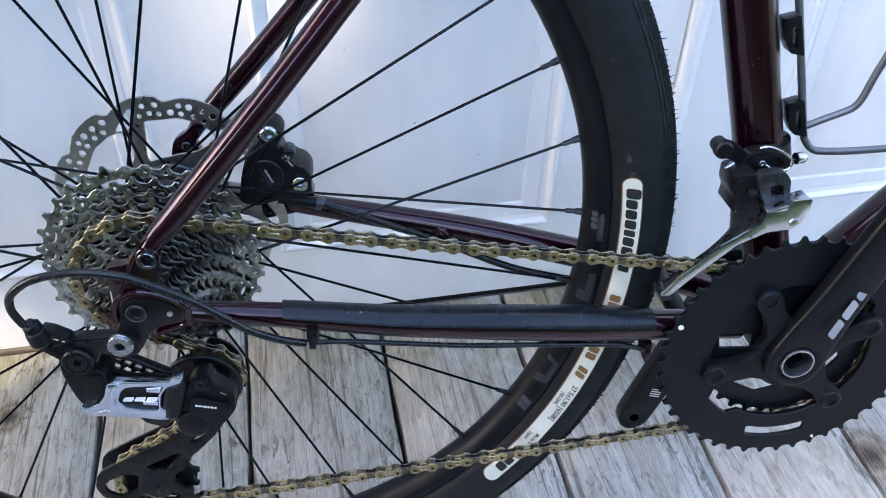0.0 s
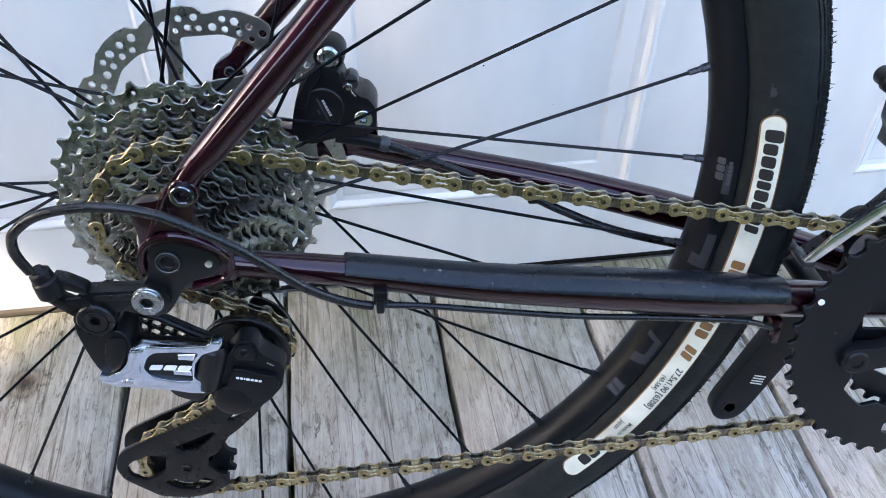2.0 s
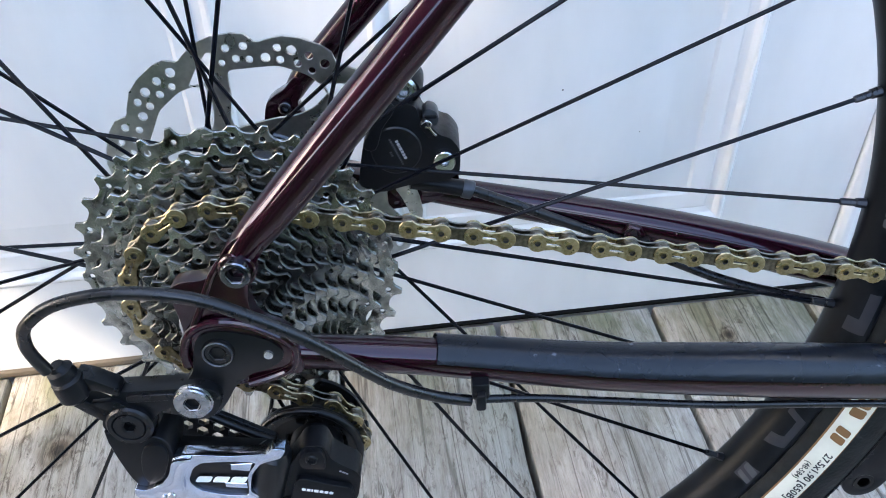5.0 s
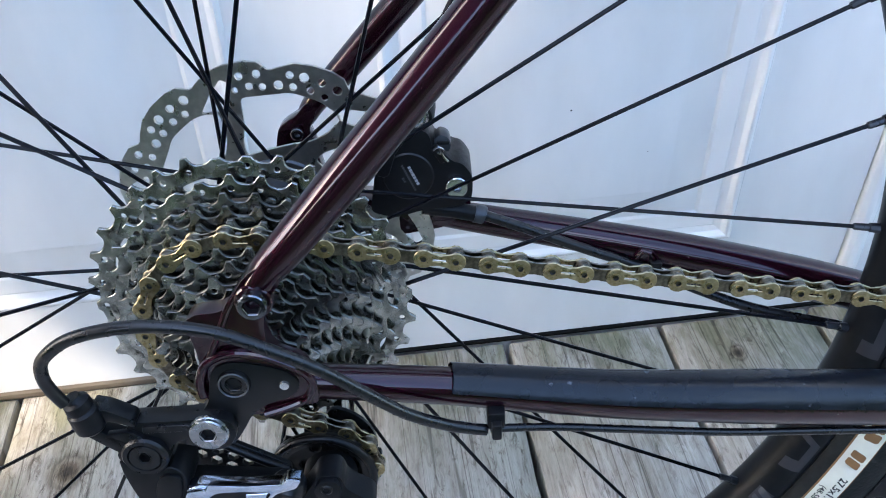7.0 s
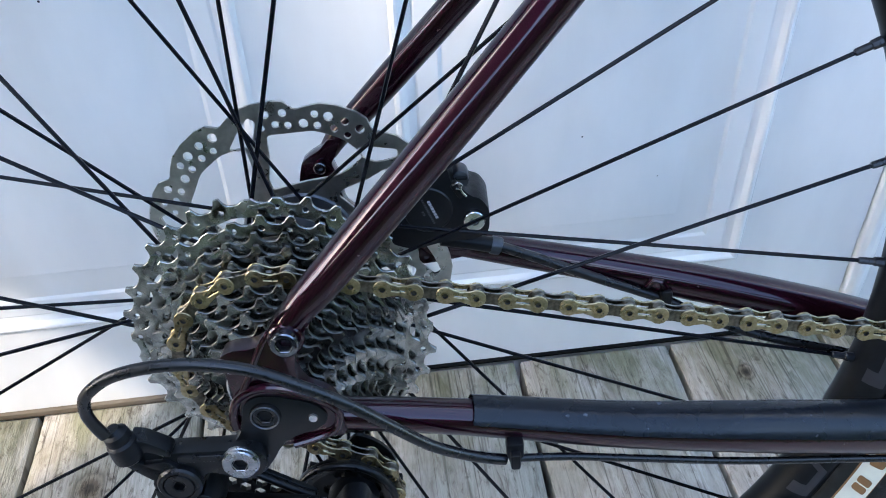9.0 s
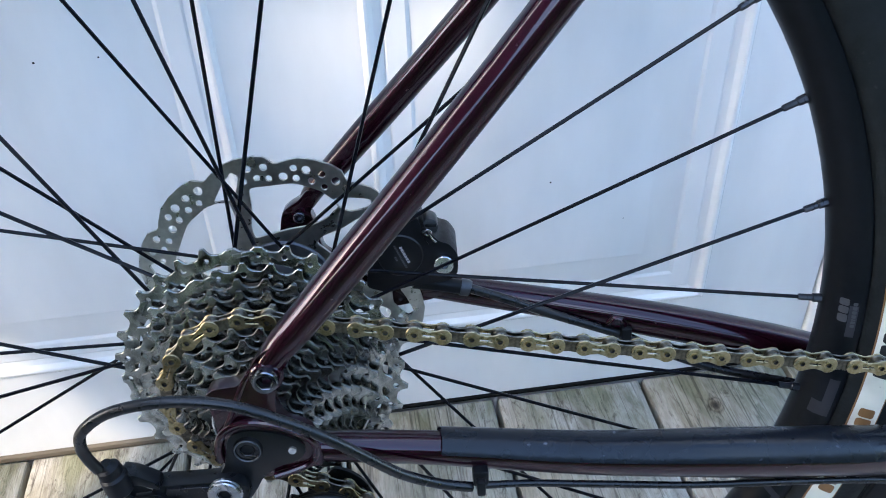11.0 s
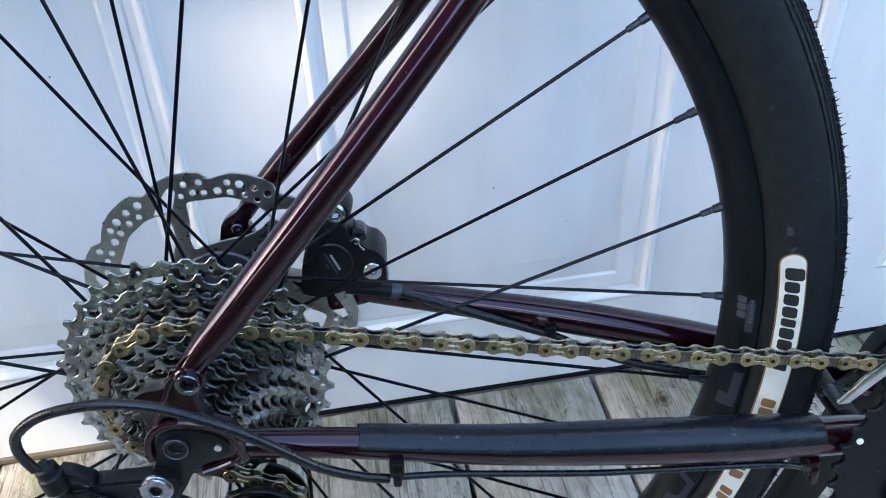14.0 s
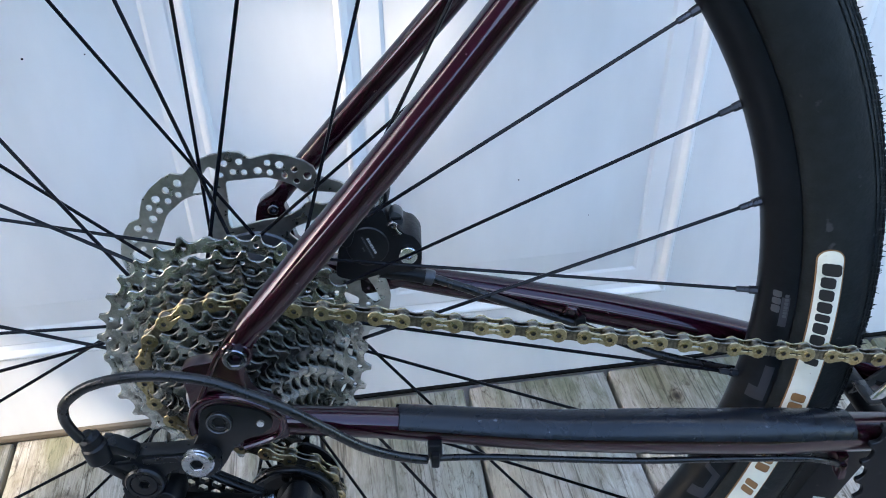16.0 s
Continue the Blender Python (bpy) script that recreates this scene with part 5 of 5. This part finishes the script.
part("cable_loop", tube(smooth([(379.6, -30.5, 64.6), (385, -31, 65.4), (392.5, -31.5, 62.8), (400.6, -31.5, 57.8), (402.8, -31.5, 53), (398.8, -31.5, 49.2), (391.6, -31, 49.4), (386.2, -30, 52.4), (382, -29, 55)], 5, False), 0.75, 8), M_SPOKE_END, front, "bright loop of cable end")
part("cable_nut", hex_socket(383, -29.6, 53.6, 2.6, 1.0, 2.0, 1.0, 6), M_BOLT, front)
part("cable_arm", plate(rounded([(376, 57), (371, 62), (364, 66), (356, 67), (353, 62), (356, 57), (364, 55), (370, 51)], 2.2, 3), -26, -19, (), 1.4, 2), M_SATIN, front, "black cable arm")
part("cable_arm_cap", lathe([(0, -29), (4.8, -29), (6.0, -27.6), (6.2, -24), (5.2, -23), (5.2, -16)], 24, (358, 0, 62.4)), M_BLACK, front)
part("arm_screw", tube([(366, -27, 53), (363, -28, 51.4), (360.6, -28.4, 50.4)], [1.6, 1.6, 1.2], 10), M_BOLT, front)
part("body", plate(rounded([(361, 51.4), (365, 52.4), (377, 51.6), (378.4, 38), (382.4, 25), (369, 23.6), (362.4, 28), (363.4, 36), (360.8, 42)], 1.6, 3), -44, -20, (), 1.4, 2), M_BLACK, front, "black derailleur body")
part("body_rib", plate(rounded([(363, 49), (366, 49.6), (367.4, 28), (364.6, 28.4)], 0.8, 2), -45.4, -43, (), 0.5, 1), M_SATIN, front)
part("body_rib", plate(rounded([(370, 44), (377, 43.4), (377.4, 39.6), (370, 40)], 0.8, 2), -45.6, -43, (), 0.5, 1), M_BLACK, front)
part("link", plate(rounded([(373.4, 52), (376.4, 54.8), (390, 56.6), (394.8, 51), (396.4, 39), (396, 34), (382.8, 31.6), (378, 39.6)], 2.0, 3), -49, -40, [rounded([(382.6, 47.2), (390.6, 47.6), (392.2, 40.6), (384, 40.6)], 0.8, 2)], 1.2, 2), M_FDGREY, front, "dark grey slotted link")
part("link_back", plate([(380, 49), (392, 49), (394, 39), (382, 39)], -43, -40.4, (), 0.2), M_BLACK, front)
part("body_screw", hex_socket(370, -44, 25.4, 2.0, 1.0, 1.4, 1.6, 14), M_BLACK, front)
part("body_screw", hex_socket(366, -44, 28.4, 1.6, 0.8, 1.4, 1.4, 14), M_BOLT, front)
part("cage_arm", plate(rounded([(364, 28), (380, 26.4), (380.4, 14), (372, 4), (356, -9), (346, -17), (338, -22), (350, -8), (362, 6), (366, 12)], 2.0), -45, -39, (), 1.4, 2), M_FDGREY, front, "dark grey inner cage arm")
part("outer_cage", plate(rounded([(319, -24), (331, -9), (353, 11), (364, 18), (377, 28), (378, 34.8), (390, 35.6), (392.4, 42.2), (405.4, 42.8), (405, 36.4), (402.4, 27.6), (396.4, 22.4), (381, 20.6), (364, 12.6), (341, -8), (325, -24)], 1.2, 3), -60, -57.6, (), 0.7, 2), M_FDSILVER, front, "satin silver cage plate")
part("cage_fold", plate(rounded([(378, 35), (404.6, 42.6), (405, 40), (379, 31.6)], 0.8, 2), -59.8, -46, (), 0.6, 2), M_FDSILVER, front)
part("inner_cage", plate(rounded([(320, -37), (326, -30), (340, -18), (366, 6), (392, 26), (398, 16), (372, -4), (346, -26)], 1.6, 3), -39, -37, (), 0.5, 1), M_FDGREY, front, "dark grey inner cage plate")
part("cage_bridge", box(320, 327, -58.5, -39, -29, -27, 0.6), M_FDGREY, front)
part("cage_rivet", lathe([(0, -1.4), (2.4, -1.1), (2.9, 0)], 16, (396.2, -60, 27)), M_BOLT, front)

# -- bottle cage on the seat tube --
bottle = empty("bottle_cage", bicycle)
bottle.location = (4 * MM, 0, 2 * MM)
part("rail", tube(smooth([(350, 0, 330), (372, 0, 245), (392, 0, 170), (403.8, 0, 125), (412, 0, 93.6), (421, 0, 59), (424, -0.6, 52), (428, -1.6, 47.6), (434, -3, 45.8), (452, -6, 46.6), (481, -10, 49.6), (530, -16, 55), (560, -10, 70)], 5, False), 2.5, 14), M_CAGE, bottle, "grey bent wire rail of the bottle cage")
for z in (72, 127):
    dx = -0.262 * (z - 72)
    part("bracket", plate(rounded([(402.6 + dx, z + 9.4), (413 + dx, z + 12), (420.6 + dx, z - 14), (411 + dx, z - 12), (405.6 + dx, z - 3)], 1.6), -7, 3, [rounded([(409.4 + dx, z + 4.6), (412.0 + dx, z + 4.6), (415.2 + dx, z - 8.8), (411.8 + dx, z - 8.8)], 0.7, 2)], 0.8, 2), M_SATIN, bottle, "black slotted cage bracket")
part("mount_strip", tube([(397, -4, 83), (389, -4, 118), (372, -4, 186), (350, -4, 270)], 1.7, 10), M_CAGE, bottle)
part("wire", tube(smooth([(419, -2, 63), (430, -3, 68.2), (444, -4.5, 74.4), (449, -5, 77.6), (452, -6, 84), (456, -7, 100), (462, -9, 122), (478, -12, 180), (490, -12, 240)], 6, False), 2.4, 12), M_CAGE, bottle, "grey bent cage wire")

# -- rear brake caliper --
brake = empty("brake_caliper", bicycle)
part("body", plate(rounded([(46, 2), (49, 20), (53, 34), (61, 46), (70, 46), (76.4, 43.6), (77.6, 38), (79.6, 32.4), (83, 33.4), (87.6, 28), (92.6, 27), (97.4, 20), (97, 8), (92, 4), (84, 3), (72, 2), (58, -2)], 3.4, 3), 42, 72, (), 2.6, 3), M_PLASTIC, brake, "black brake caliper body")
part("body_shoulder", plate(smooth([(50, 24), (56, 37), (63, 47), (66, 42), (60, 33), (56, 22)], 3), 40.4, 46, (), 1.6, 3), M_PLASTIC, brake)
part("mount_lobe", tube([(70.6, 47.4, 50), (70.8, 49, 50.4), (71, 57, 51), (71, 63, 51.2)], [8.0, 9.0, 9.4, 9.4], 32), M_PLASTIC, brake, "black caliper mounting lobe")
part("piston_cover", lathe([(0, -0.6), (11.8, -0.6), (12.6, 0), (12.6, 2)], 40, (66, 42, 21)), M_BLACK, brake, "round black piston cover")
for i, (ws, h) in enumerate((((1.3, 1.3, 0.6, 1.6, 1.4, 1.4, 1.5), 1.5), ((0.9, 0.9, 0.4, 0.9, 0.9, 0.8, 0.8, 0.8, 0.5, 0.8, 0.9, 0.9, 0.9, 0.9), 1.15), ((0.9, 0.4, 0.9), 1.15))):
    flat_bars(ws, h, 0.3, Matrix.Translation(Vector((68.4 - 2.4 * i, 41.25, 21.6 - 1.1 * i)) * MM) @ pose(0, 0, 0, 0, 66, 0), M_GREYPRINT if i else M_PALE, brake)
part("caliper_bolt", join(hex_socket(70.8, 46.6, 51.4, 6.3, 2.6, 4.0, 3.0, 32), lathe([(3.4, 42.3), (3.8, 41.8), (5.0, 41.9), (6.1, 42.9)], 32, (70.8, 0, 51.4))), M_BOLT, brake, "silver caliper bolt")
part("caliper_bolt", hex_socket(89.4, 42.5, 15.4, 5.4, 2.1, 4.0, 3.0, 28), M_BOLT, brake, "silver caliper bolt")
part("banjo", plate(rounded([(79, 37.6), (82, 40.4), (86, 38.6), (87.4, 34.6), (86, 31), (81.6, 31.6), (79, 34)], 1.6, 3), 47, 58, (), 1.2, 2), M_CARRIER, brake, "grey banjo fitting")
part("banjo_rib", box(80, 86.4, 46, 47.6, 35.2, 37.0, 0.5), M_BLACK, brake)
part("pad_fin", plate(rounded([(77.4, 35), (80.4, 36.4), (84.6, 29), (82, 27)], 1.2), 41, 46, (), 0.9, 2), M_BLACK, brake)
part("pad_pin", join(tube(smooth([(78.6, 40, 35.4), (81, 39.6, 37), (83.2, 39.6, 35.8), (82.4, 40, 33.6), (80.4, 40, 33.8)], 4, False), 0.55, 8), tube(smooth([(82.4, 40, 34), (83.6, 39.8, 31.4), (85.6, 40, 29.2)], 4, False), 0.55, 8)), M_SPOKE_END, brake, "silver retaining clip")
part("hose_joint", tube([(72, 50, 0), (86, 51, -3), (99, 52.6, -6.6)], [4.2, 4.2, 4.4], 20), M_PLASTIC, brake, "black hose joint")
part("hose_collar", tube([(98.4, 52.6, -6.4), (98.8, 52.6, -6.5), (103.0, 53.2, -8), (103.4, 53.2, -8.2)], [4.6, 5.0, 4.9, 4.4], 20), M_CARRIER, brake, "grey hose collar")

# -- cables --
part("brake_hose", tube(smooth([(102, 53.2, -7.6), (125, 54.5, -17.5), (150, 55.5, -29), (178, 56, -40.5), (195, 55, -47), (215, 53, -56.5), (250, 48, -69), (300, 40, -78), (352, 30, -86)], 5, False), 2.8, 12), M_CABLE, bicycle, "black hydraulic brake hose")
part("gear_cable", tube(smooth([(-55, -101.4, 6), (-57.6, -102.4, 13), (-58.4, -103.4, 20), (-55, -105, 29), (-42, -106, 38), (-20, -106, 41.5), (3, -105.5, 38), (22, -104, 28), (37, -101.5, 17), (51, -98, 3.6), (66, -93.5, -11.4), (82, -88, -23), (96, -85, -28.6)], 6, False), 2.35, 14), M_CABLE, bicycle, "black gear cable housing looped behind the dropout")
part("gear_cable", tube(smooth([(98, -85, -28.0), (122, -80, -32.8), (153, -75, -40), (200, -69, -49.4), (247, -63, -56.2), (296, -55, -65.6), (316, -49.5, -74), (324, -46.5, -80)], 5, False), 1.7, 12), M_CABLE, bicycle, "thin black gear cable under the chainstay")
